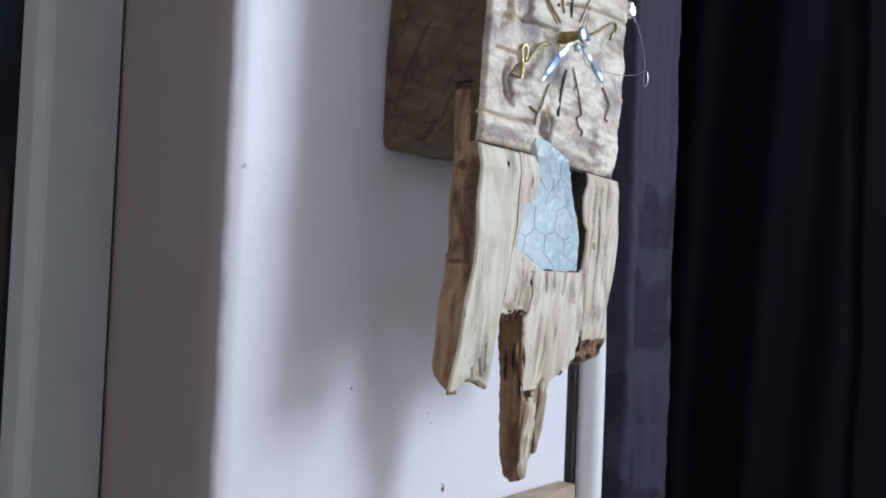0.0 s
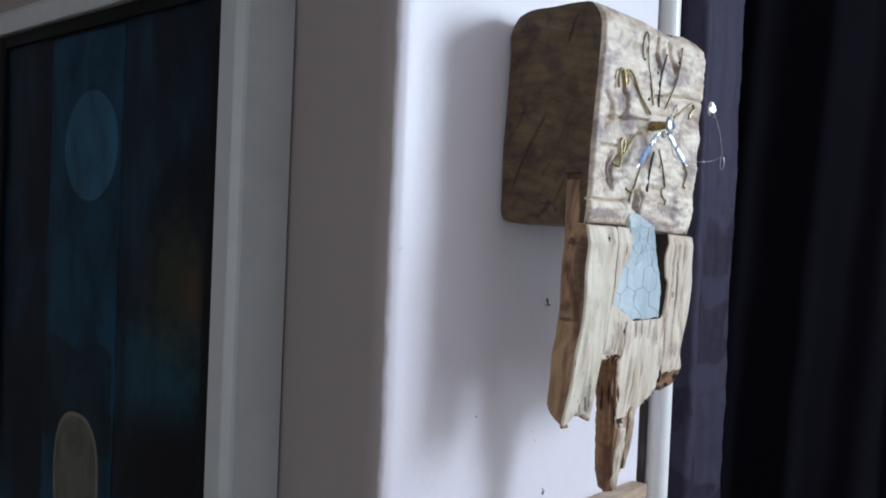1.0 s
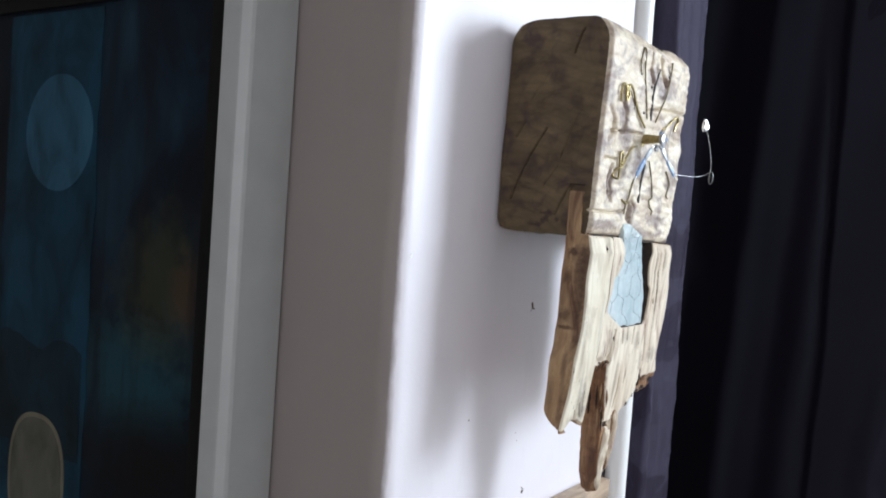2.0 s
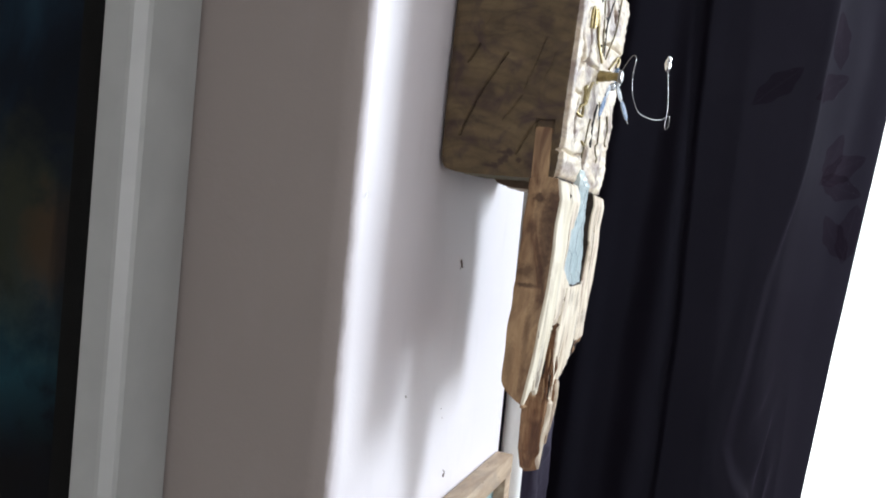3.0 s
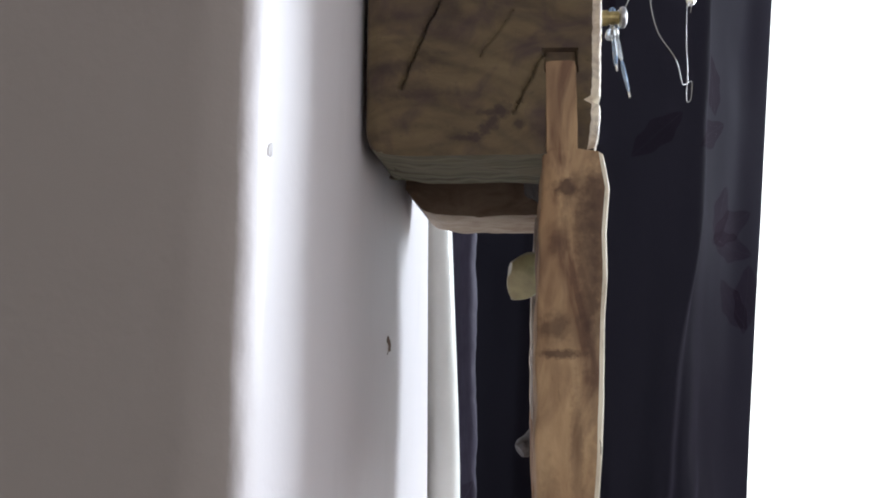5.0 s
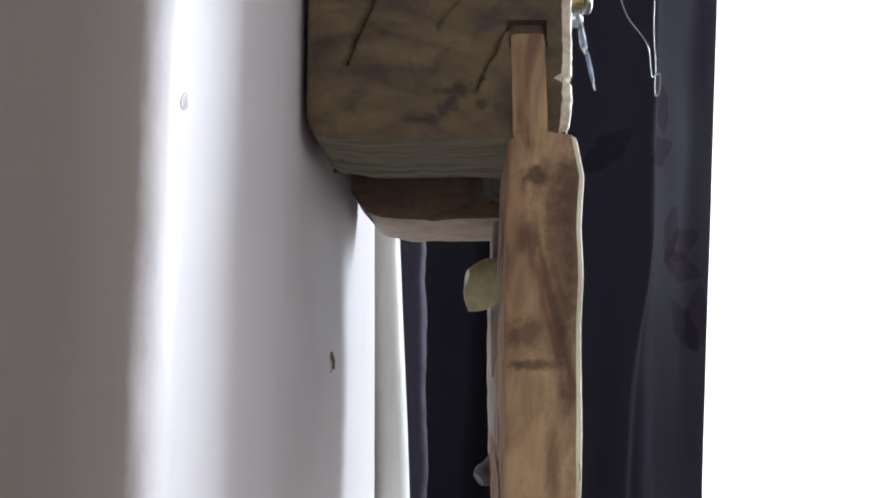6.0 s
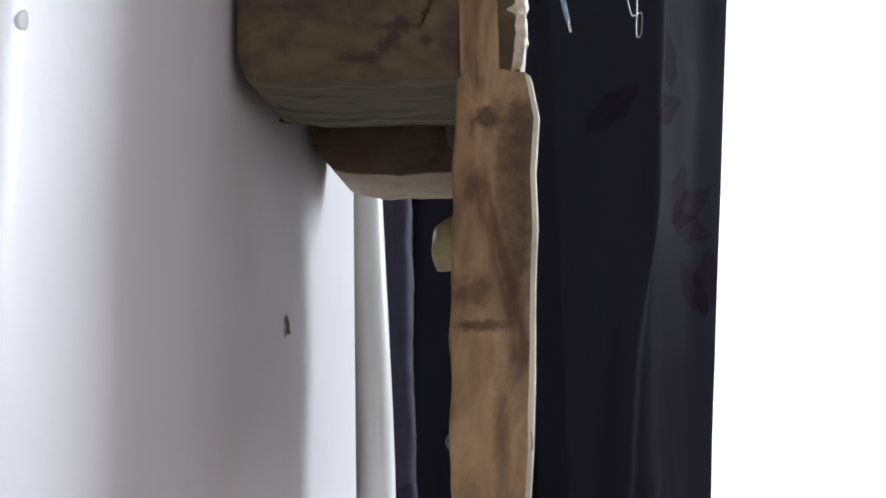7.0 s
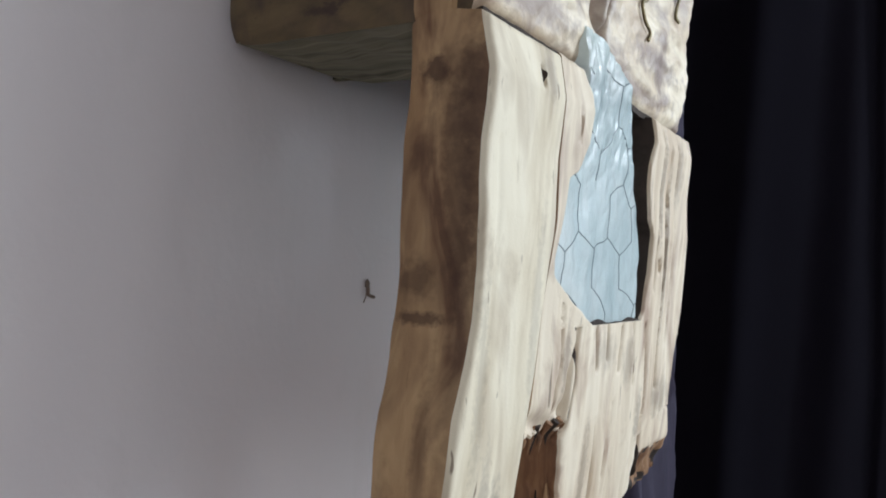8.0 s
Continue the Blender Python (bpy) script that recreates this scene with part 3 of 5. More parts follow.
# ---- the deep-framed picture on the pier ----
def picture():
    ob = thing("framed_picture", ARRIS + ALONG * 0.13 + Vector((0, 0, 1.05)), "dark blue night picture in a deep grey-white box frame", "picture")

    turn = SKEW
    along, out = Vector((-math.cos(turn), -math.sin(turn), 0)), Vector((math.sin(turn), -math.cos(turn), 0))

    def at(s, d, z):
        q = Vector((-0.133, -0.169, 0)) + along * s + out * d
        return Vector((q.x, q.y, z))

    def bar(name, s0, s1, d0, d1, z0, z1, mat, bevel=0.002, label=""):
        bm = bmesh.new()
        box(bm, (s0, d0, z0), (s1, d1, z1), bevel)
        for v in bm.verts:
            v.co = at(*v.co)
        return part(name, bm, mat, ob, label)

    z0, z1, w, deep = 0.98, 1.794, 0.590, 0.063

    def moulding(name, flip, upright):
        """One side of the frame: a square section with a broad chamfer on its outer front edge, mitred at both ends."""
        bm = bmesh.new()
        section = [(0.0, 0.0), (0.0, deep - 0.0095), (0.0014, deep - 0.0060), (0.0085, deep - 0.0005), (0.0115, deep), (0.0315, deep), (0.033, deep - 0.0015), (0.033, 0.0)]
        ends = []
        for low in (True, False):
            ring = []
            for q, d in section:
                if upright:
                    ring.append(bm.verts.new(at(w - q if flip else q, d, z0 + q + 0.0002 if low else z1 - q - 0.0002)))
                else:
                    ring.append(bm.verts.new(at(q + 0.0002 if low else w - q - 0.0002, d, z1 - q if flip else z0 + q)))
            ends.append(ring)
        for i in range(len(section)):
            j = (i + 1) % len(section)
            bm.faces.new((ends[0][i], ends[0][j], ends[1][j], ends[1][i]))
        bm.faces.new(ends[0])
        bm.faces.new(ends[1])
        bmesh.ops.recalc_face_normals(bm, faces=bm.faces)
        part(name, bm, GREYFRAME, ob, smooth=False)

    for flip in (False, True):
        moulding("frame_stile", flip, True)
        moulding("frame_rail", flip, False)
    m, t, p = nodes_of("night_painting")
    o = base_of(ob)

    def glow(s, z, rs, rz, weight, colour, under):
        q = at(s, 0.05, z) - o
        k = t.nodes.new("ShaderNodeMath")
        k.operation = "MULTIPLY"
        t.links.new(spot(t, q, (rs, 0.2, rz), 0.5), k.inputs[0])
        k.inputs[1].default_value = weight
        return mix(t, k.outputs[0], under, colour)

    a = ramp(t, grain(t, (9, 9, 5), 5, 0.7), [(0.32, (0.0016, 0.0024, 0.0045)), (0.5, (0.0026, 0.0055, 0.0115)), (0.62, (0.0050, 0.0145, 0.027)), (0.8, (0.011, 0.034, 0.050))])
    a = glow(0.16, 1.36, 0.09, 0.05, 0.8, (0.010, 0.042, 0.055), a)
    a = glow(0.11, 1.455, 0.06, 0.06, 0.55, (0.035, 0.038, 0.020), a)
    a = glow(0.075, 1.452, 0.02, 0.03, 0.5, (0.06, 0.030, 0.013), a)
    a = glow(0.12, 1.25, 0.09, 0.062, 1.0, (0.003, 0.003, 0.004), a)
    a = mix(t, ramp(t, grain(t, (30, 30, 4), 5), [(0.52, 0.0), (0.7, 0.7)]), a, (0.004, 0.005, 0.009))
    t.links.new(a, p.inputs["Base Color"])
    p.inputs["Roughness"].default_value = 0.6
    p.inputs["Specular IOR Level"].default_value = 0.12
    inside = (0.033, w - 0.033, z0 + 0.033, z1 - 0.033)
    bar("backing", 0.008, w - 0.008, -0.009, -0.0005, z0 + 0.008, z1 - 0.008, plain("dark_hardboard", (0.05, 0.035, 0.03), 0.9))
    bar("canvas", inside[0] + 0.0005, inside[1] - 0.0005, 0.011, 0.050, inside[2] + 0.0005, inside[3] - 0.0005, m, 0.0)
    mount = plain("black_mount", (0.006, 0.006, 0.006), 0.7, Specular_IOR_Level=0.1)
    bar("mount_strip", inside[0] + 0.001, inside[0] + 0.023, 0.0505, 0.056, inside[2] + 0.001, inside[3] - 0.001, mount, 0.001)
    bar("mount_strip", inside[1] - 0.023, inside[1] - 0.001, 0.0505, 0.056, inside[2] + 0.001, inside[3] - 0.001, mount, 0.001)
    bar("mount_strip", inside[0] + 0.0235, inside[1] - 0.0235, 0.0505, 0.056, inside[3] - 0.017, inside[3] - 0.001, mount, 0.001)
    bar("mount_strip", inside[0] + 0.0235, inside[1] - 0.0235, 0.0505, 0.056, inside[2] + 0.001, inside[2] + 0.017, mount, 0.001)

    def patch(name, outline, colour, lift, blur=0.3, label=""):
        bm = bmesh.new()
        lo = [bm.verts.new(at(s, 0.050 + lift, z)) for s, z in outline]
        hi = [bm.verts.new(at(s, 0.0495, z)) for s, z in outline]
        bm.faces.new(lo)
        for i in range(len(lo)):
            j = (i + 1) % len(lo)
            bm.faces.new((lo[i], lo[j], hi[j], hi[i]))
        mm, tt, pp = nodes_of(name + "_paint")
        tt.links.new(ramp(tt, grain(tt, (22, 22, 12), 5, 0.5), [(0.33, tuple(c * blur for c in colour)), (0.62, colour)]), pp.inputs["Base Color"])
        pp.inputs["Roughness"].default_value = 0.6
        pp.inputs["Specular IOR Level"].default_value = 0.12
        return part(name, bm, mm, ob, label, smooth=False)

    def oval(cs, cz, rs, rz, n=48):
        return [(cs + rs * math.cos(a), cz + rz * math.sin(a)) for a in (2 * math.pi * k / n for k in range(n))]

    edge_a = [(0.229 + 0.004 * wave(0, 0, z, 14) + 0.0015 * wave(1, 0, z, 60), z) for z in (1.05 + 0.69 * k / 48 for k in range(49))]
    edge_b = [(0.402 + 0.006 * wave(4, 0, z, 12) + 0.0015 * wave(6, 0, z, 60), z) for z in (1.74 - 0.69 * k / 48 for k in range(49))]
    patch("sky_band", edge_a + edge_b, (0.0060, 0.034, 0.060), 0.0006, 0.30)
    patch("moon", oval(0.300, 1.607, 0.063, 0.0645), (0.024, 0.080, 0.128), 0.0012, 0.45)
    hill = [(0.40 - 0.009 * k, 1.372 + 0.008 * math.sin(k * 0.55) + 0.006 * wave(k, 0, 0, 0.45)) for k in range(19)]
    patch("painted_hill", [(0.236, 1.25), (0.40, 1.25)] + hill, (0.005, 0.018, 0.028), 0.0009, 0.3)
    body = [(0.313 + 0.055 * (abs(math.cos(a)) ** 0.8) * math.copysign(1, math.cos(a)), 1.215 + 0.076 * (abs(math.sin(a)) ** 0.8) * math.copysign(1, math.sin(a))) for a in (2 * math.pi * k / 56 for k in range(56))]
    patch("pale_outline", body, (0.13, 0.12, 0.085), 0.0012, 0.75)
    patch("pale_shape", [(0.313 + (a - 0.313) * 0.90, 1.215 + (b - 1.215) * 0.93) for a, b in body], (0.085, 0.085, 0.068), 0.0017, 0.45)


picture()

# ---- the small wooden frame below the clock ----
def low_frame():
    ob = thing("low_picture_frame", (0, 0.13, 0.9), "small picture in a plain sanded pine frame on the wall", "picture")
    y0, y1, z0, z1, d = -0.03, 0.292, 0.90, 1.214, 0.022
    for name, lo, hi in (("rail", (0.001, y0, z1 - 0.024), (d, y1, z1)), ("rail", (0.001, y0, z0), (d, y1, z0 + 0.024)),
                         ("stile", (0.0012, y0, z0 + 0.0245), (d - 0.0005, y0 + 0.024, z1 - 0.0245)), ("stile", (0.0012, y1 - 0.024, z0 + 0.0245), (d - 0.0005, y1, z1 - 0.0245))):
        bm = bmesh.new()
        box(bm, lo, hi, 0.0015)
        part(name, bm, LEDGE, ob)
    bm = bmesh.new()
    box(bm, (0.001, y0 + 0.02, z0 + 0.02), (0.008, y1 - 0.02, z1 - 0.02))
    part("print", bm, plain("pale_teal_print", (0.35, 0.58, 0.62), 0.3, 0, 0.4, 18), ob, "pale teal print")


low_frame()

# ---- marks on the wall ----
def wall_mark(y, z, size, seed, legs=3):
    rnd = random.Random(seed)
    ob = thing("wall_speck", (0, y, z), "tiny dark speck of dried fluff stuck to the wall", "speck", "specks on the wall")
    bm = bmesh.new()
    r = bmesh.ops.create_icosphere(bm, subdivisions=2, radius=size * 0.22)
    for v in r["verts"]:
        v.co = Vector((v.co.x * 0.6 + size * 0.1, v.co.y + y, v.co.z * 1.6 + z)) + 0.05 * size * Vector((wave(*v.co, 900), wave(*v.co, 700), 0))
    if legs > 2:
        tube(bm, [(size * 0.15, y, z), (size * 0.25, y - 0.05 * size, z - 0.45 * size), (size * 0.2, y + 0.05 * size, z - 0.75 * size), (size * 0.1, y + 0.85 * size, z - 0.92 * size)], size * 0.12, 6, 4)
        tube(bm, [(size * 0.1, y - 0.1 * size, z - 0.3 * size), (size * 0.2, y - 0.22 * size, z - 0.8 * size), (0.0004, y - 0.3 * size, z - 1.3 * size)], size * 0.035, 5, 4)
        legs = 0
    for k in range(legs):
        a = rnd.uniform(0, 6.28)
        tube(bm, [(size * 0.1, y, z), (size * 0.3, y + 0.5 * size * math.cos(a), z + 0.5 * size * math.sin(a)), (0.0004, y + size * math.cos(a + 0.4), z + size * math.sin(a + 0.4))], size * 0.07, 5, 3)
    part("fluff", bm, plain("dried_fluff", (0.17, 0.125, 0.10), 0.9), ob)


for k, (y, z, s, legs) in enumerate(((0.0866, 1.4535, 0.0065, 3), (0.0945, 1.2375, 0.006, 1), (-0.026, 1.3395, 0.003, 0), (0.07, 1.31, 0.002, 0), (0.075, 1.30, 0.0018, 0))):
    wall_mark(y, z, s, k + 2, legs)

# a milky translucent blob near the arris, added to give a bright glint
blob = thing("glint_blob", (0, -0.1425, 1.508), "small milky white blob in place of a bright glint on the wall", "paint blob")
bm = bmesh.new()
r = bmesh.ops.create_icosphere(bm, subdivisions=4, radius=1.0)
for v in r["verts"]:
    k = 1 + 0.30 * wave(v.co.x + 3, v.co.y, v.co.z, 1.2)
    v.co = Vector((0.0001 + 0.0004 * v.co.x * k, -0.1405 + (0.0019 * v.co.y + 0.0005 * v.co.z) * k, 1.508 + 0.0023 * v.co.z * k))
m, t, p = nodes_of("milky_glint_white")
p.inputs["Base Color"].default_value, p.inputs["Roughness"].default_value = (0.92, 0.92, 0.92, 1), 0.12
milky, some = t.nodes.new("ShaderNodeBsdfTranslucent"), t.nodes.new("ShaderNodeMixShader")
milky.inputs[0].default_value, some.inputs[0].default_value = (0.96, 0.96, 0.96, 1), 0.80
t.links.new(p.outputs[0], some.inputs[1])
t.links.new(milky.outputs[0], some.inputs[2])
t.links.new(some.outputs[0], t.nodes["Material Output"].inputs[0])
part("glint_drop", bm, m, blob)

# ---- the driftwood clock ----
clock = thing("driftwood_clock", ORIGIN, "rustic driftwood wall clock with brass wire markers and a wired-glass inset", "clock")

# the carved block: y to the far side, z up
TOP = table([(-0.01, 1.742), (0.0, 1.7445), (0.065, 1.745), (0.108, 1.741), (0.128, 1.735), (0.14, 1.741), (0.163, 1.745), (0.182, 1.741), (0.194, 1.729), (0.202, 1.715)])
FOOT = table([(-0.01, 1.5378), (0.05, 1.5372), (0.112, 1.5340), (0.2, 1.5305)])
NEAR = table([(1.53, -0.008), (1.57, -0.008), (1.61, -0.008), (1.66, -0.005), (1.706, -0.003), (1.74, -0.004)])
FAR = table([(1.528, 0.195), (1.556, 0.200), (1.604, 0.201), (1.651, 0.202), (1.70, 0.2005), (1.73, 0.197), (1.745, 0.191)])
CRACKS = [[(0.012, 1.639), (0.026, 1.6405), (0.05, 1.642), (0.083, 1.6435)], [(0.096, 1.670), (0.122, 1.674), (0.15, 1.676), (0.201, 1.678)], [(-0.008, 1.561), (0.03, 1.560), (0.06, 1.563)], [(0.004, 1.612), (0.03, 1.613)]]
SWIRLS = [[(0.024, 1.606), (0.016, 1.595), (0.018, 1.580), (0.028, 1.573)], [(0.032, 1.601), (0.024, 1.592), (0.027, 1.581)], [(0.005, 1.66), (0.016, 1.654), (0.018, 1.640), (0.008, 1.630)],
          [(0.036, 1.668), (0.046, 1.660), (0.046, 1.645), (0.037, 1.640)], [(0.098, 1.728), (0.094, 1.712), (0.102, 1.70)], [(0.118, 1.726), (0.122, 1.712), (0.134, 1.70)], [(0.073, 1.572), (0.071, 1.556), (0.082, 1.552), (0.085, 1.566), (0.078, 1.576)]]
RIDGES = [[(0.010, 1.653), (0.024, 1.648), (0.022, 1.632)], [(0.109, 1.726), (0.108, 1.712)], [(0.078, 1.569), (0.078, 1.557)], [(0.012, 1.605), (0.009, 1.590), (0.016, 1.572)]]


def carved(y, z):
    x = 0.1116 + 0.0045 * max(0, z - 1.55) / 0.15 + min(1, max(0.06, (y + 0.004) / 0.05)) * (0.0022 * wave(0, y * 0.6, z * 1.1, 45) + 0.0013 * wave(2, y * 0.5, z * 1.6, 110)) + 0.0004 * wave(5, y, z, 300)
    if -0.02 < y < 0.215:
        for line in CRACKS:
            x -= 0.0036 * math.exp(-(near_line(y, z, line) / 0.0012) ** 2)
        for line in SWIRLS:
            x -= 0.0044 * min(1, max(0.2, (y + 0.004) / 0.025)) * math.exp(-(near_line(y, z, line) / 0.0026) ** 2)
        for line in RIDGES:
            x += 0.0022 * min(1, max(0, (y + 0.002) / 0.03)) * math.exp(-(near_line(y, z, line) / 0.0035) ** 2)
    # a lobe on the far top edge bulges a little, and the top rounds off
    x += 0.0035 * max(0, min(1, (y - 0.118) / 0.02)) * max(0, min(1, (z - 1.665) / 0.02))
    x -= 0.012 * max(0, (z - 1.722) / 0.023) ** 2
    # the foot draws back level with the board below
    x -= 0.0028 * min(1, max(0, (1.553 - z) / 0.018)) ** 1.5
    return x


SPLITS = [[(0.055, 1.638), (0.037, 1.607), (0.020, 1.568)], [(0.097, 1.640), (0.088, 1.615)], [(0.072, 1.603), (0.057, 1.582)], [(0.086, 1.583), (0.072, 1.555)], [(0.087, 1.734), (0.078, 1.711)],
          [(0.053, 1.694), (0.029, 1.657)], [(0.088, 1.652), (0.074, 1.610)], [(0.030, 1.645), (0.022, 1.63)]]


def sawn(c, oy, oz):
    """Splits and saw marks on the block's near side; a ragged foot."""
    if oy < 0:
        d = 0.0006 * math.sin((c.x * 0.4 + c.z) * 420) * (0.4 + wave(c.x, 0, c.z, 40)) + 0.0012 * wave(c.x, 1, c.z, 45)
        for k, line in enumerate(SPLITS):
            off = near_line(c.x + 0.0012 * wave(c.x, 0, c.z, 110), c.z, line)
            d += (0.004, 0.0012, 0.0018, 0.003)[k % 4] * math.exp(-(off / (0.0008, 0.0006, 0.0006, 0.0007)[k % 4]) ** 2)
        # the slot over the tenon
        if 0.0862 < c.x < 0.1012 and 1.574 < c.z < 1.5845:
            d += 0.0035
        return (0, d - 0.0005, 0)
    return (0, oy * 0.0015 * wave(c.x, c.y, c.z, 60), oz * 0.0015 * wave(c.x, c.y, c.z, 90))


def block_place(u, v):
    ya, yb = NEAR(1.53 + 0.215 * v), FAR(1.528 + 0.217 * v)
    y = ya + (yb - ya) * u
    lo = FOOT(y)
    z = lo + (TOP(y) - lo) * v
    return y, z


def block_back(y, z):
    # a channel runs up the underside between two legs
    k = min(1, max(0, (y - 0.050) / 0.004)) * min(1, max(0, (0.134 - y) / 0.004)) * min(1, max(0, (1.61 - z) / 0.006))
    return 0.0035 + 0.074 * k + 0.012 * max(0, (z - 1.722) / 0.022) ** 2 + 0.0035 * max(0, (1.551 - z) / 0.012) ** 2 * (y < 0.05) + max(0, 1.548 - z) * 0.8 * (y > 0.1)


bm = bmesh.new()
slab(bm, block_place, 210, 220, carved, block_back, 96, 0.0045, (0, 1, 1), sawn, True)
bm.normal_update()
for f in bm.faces:
    q = f.calc_center_median()
    if q.z < 1.5397 + 0.0012 * wave(q.x, 0, 0, 90) and abs(f.normal.z) > 0.45 and q.x < 0.1 and q.y < 0.052:
        f.material_index = 2
    elif q.y > 0.12 and q.z < 1.5355 and abs(f.normal.z) > 0.6 and q.x < 0.1:
        f.material_index = 4
    elif 0.1 < q.y < 0.142 and q.z < 1.612 and q.x < 0.1 and abs(f.normal.y) > 0.5:
        f.material_index = 3
    elif 0.049 < q.y < 0.142 and q.z < 1.612 and q.x < 0.1:
        f.material_index = 5
part("carved_block", bm, [CARVED, SAWN, UNDER,
                          wood("pinkish_end_grain", [(0.3, (0.10, 0.06, 0.038)), (0.5, (0.17, 0.108, 0.07)), (0.7, (0.23, 0.155, 0.105))], (40, 60, 90), rough=0.8),
                          wood("pale_pinkish_end", [(0.3, (0.30, 0.215, 0.155)), (0.5, (0.42, 0.335, 0.25)), (0.7, (0.47, 0.385, 0.30))], (50, 120, 50), rough=0.8, relief=0.001), DARKHOLE], clock, "thick sawn block with a carved front, stained and darkened in its hollows")

# the hanging board: left strip with its tongue
LEFT = table([(1.345, -0.022), (1.352, -0.0235), (1.36, -0.0235), (1.373, -0.021), (1.386, -0.018), (1.407, -0.0165), (1.423, -0.0150), (1.438, -0.011), (1.45, -0.0085), (1.466, -0.008), (1.478, -0.0095), (1.491, -0.0105), (1.513, -0.0090), (1.536, -0.0106)])
SEAM = table([(1.345, 0.021), (1.366, 0.0245), (1.388, 0.0255), (1.406, 0.028), (1.433, 0.033), (1.455, 0.0365), (1.478, 0.040), (1.505, 0.0405), (1.536, 0.0405)])
BACKX = table([(1.27, 0.074), (1.346, 0.0815), (1.372, 0.0805), (1.404, 0.0802), (1.467, 0.0815), (1.508, 0.0835), (1.54, 0.0855)])
FRONTX = table([(1.27, 0.1045), (1.346, 0.102), (1.382, 0.1065), (1.404, 0.1085), (1.46, 0.1115), (1.48, 0.113), (1.50, 0.1130), (1.52, 0.1150), (1.536, 0.1122)])


# checks and nicks in the boards' faces: a line, its depth and half-width
GROOVES = [([(0.0232, 1.527), (0.0240, 1.521)], 0.0015, 0.0009), ([(0.008, 1.372), (0.0125, 1.358)], 0.002, 0.0009), ([(0.000, 1.366), (0.002, 1.357)], 0.002, 0.0008), ([(0.014, 1.384), (0.016, 1.362)], 0.0015, 0.0008),
           ([(0.156, 1.527), (0.157, 1.49), (0.1545, 1.455)], 0.0013, 0.0010), ([(0.166, 1.52), (0.168, 1.47), (0.166, 1.44), (0.168, 1.41)], 0.0018, 0.0011), ([(0.160, 1.468), (0.161, 1.464)], 0.003, 0.0012),
           ([(0.178, 1.525), (0.181, 1.48), (0.178, 1.43)], 0.0010, 0.0010), ([(0.088, 1.440), (0.090, 1.425)], 0.0025, 0.0012), ([(0.100, 1.441), (0.101, 1.428)], 0.002, 0.0010), ([(0.118, 1.440), (0.116, 1.422)], 0.0022, 0.0011),
           ([(0.131, 1.441), (0.134, 1.415)], 0.0018, 0.0010), ([(0.052, 1.45), (0.055, 1.43), (0.052, 1.414)], 0.0015, 0.0010), ([(0.056, 1.52), (0.057, 1.508)], 0.0022, 0.0009), ([(0.148, 1.44), (0.152, 1.41), (0.150, 1.392)], 0.0018, 0.0010),
           ([(0.092, 1.405), (0.096, 1.375), (0.092, 1.355)], 0.0013, 0.0011), ([(0.112, 1.41), (0.108, 1.38)], 0.0010, 0.0012), ([(-0.002, 1.50), (0.000, 1.46), (-0.004, 1.41)], 0.0005, 0.0015)]


def board_front(y, z):
    x = FRONTX(z) + 0.0006 * wave(0, y * 1.2, z * 0.4, 45) + 0.00018 * wave(3, y * 3, z * 0.4, 110)
    for line, deep, wide in GROOVES:
        d = near_line(y, z, line)
        if d < 3 * wide:
            x -= deep * math.exp(-(d / wide) ** 2)
    return x


def split_front(y, z):
    # a groove runs down from the inset beside the break
    g = near_line(y, z, [(0.070, 1.441), (0.064, 1.425), (0.063, 1.405)])
    h = near_line(y, z, [(0.060, 1.412), (0.048, 1.407), (0.034, 1.411)])
    return board_front(y, z) - 0.0022 * math.exp(-(g / 0.0014) ** 2) - 0.003 * math.exp(-(h / 0.004) ** 2) + 0.0009 * wave(9, y * 2.5, z * 0.3, 75)


def board_back(y, z):
    return BACKX(z) + 0.001 * wave(7, y, z, 60)


def worn(c, oy, oz):
    return (0, oy * 0.0012 * wave(c.x, 0, c.z, 55) + (0.0006 * wave(c.x * 3, 2, c.z * 0.4, 120) if oy else 0), oz * 0.002 * wave(c.x, c.y, 1, 80))


STRIP_FOOT = table([(-0.026, 1.3515), (-0.016, 1.3533), (-0.008, 1.3550), (-0.002, 1.3560), (0.006, 1.3550), (0.013, 1.3525), (0.020, 1.3487), (0.027, 1.3495)])


def foot_left(y):
    return STRIP_FOOT(y) - 0.0012 * wave(y, 0, 0, 140)


bm = bmesh.new()


def strip_place(u, v):
    z = 1.3545 + (1.5395 - 1.3545) * v
    y = LEFT(z) + (SEAM(z) - 0.0008 - LEFT(z)) * u
    lo = foot_left(y) - 0.006 * (1 - min(1, abs(u - 0.12) / 0.3))
    return y, lo + (FOOT(y) - 0.0014 - lo) * v


slab(bm, strip_place, 56, 150, board_front, lambda y, z: board_back(y, z) + 0.013 * max(0, (1.368 - z) / 0.016) ** 2, 14, 0.0024, (0, 1, 1), worn, rims=(1, 0, 1, 1))
strip = part("side_strip", bm, [PALE, EDGE], clock, "bleached board strip with a brown knotty edge")
bm = bmesh.new()
slab(bm, lambda u, v: (-0.0085 - 0.0031 * min(1, v * 6) + 0.040 * u, 1.531 + 0.0468 * v), 8, 30, lambda y, z: 0.1010, lambda y, z: 0.0862, 5, 0.0008, (0, 0, 0))
part("tongue", bm, EDGE, strip, "planed brown tenon")

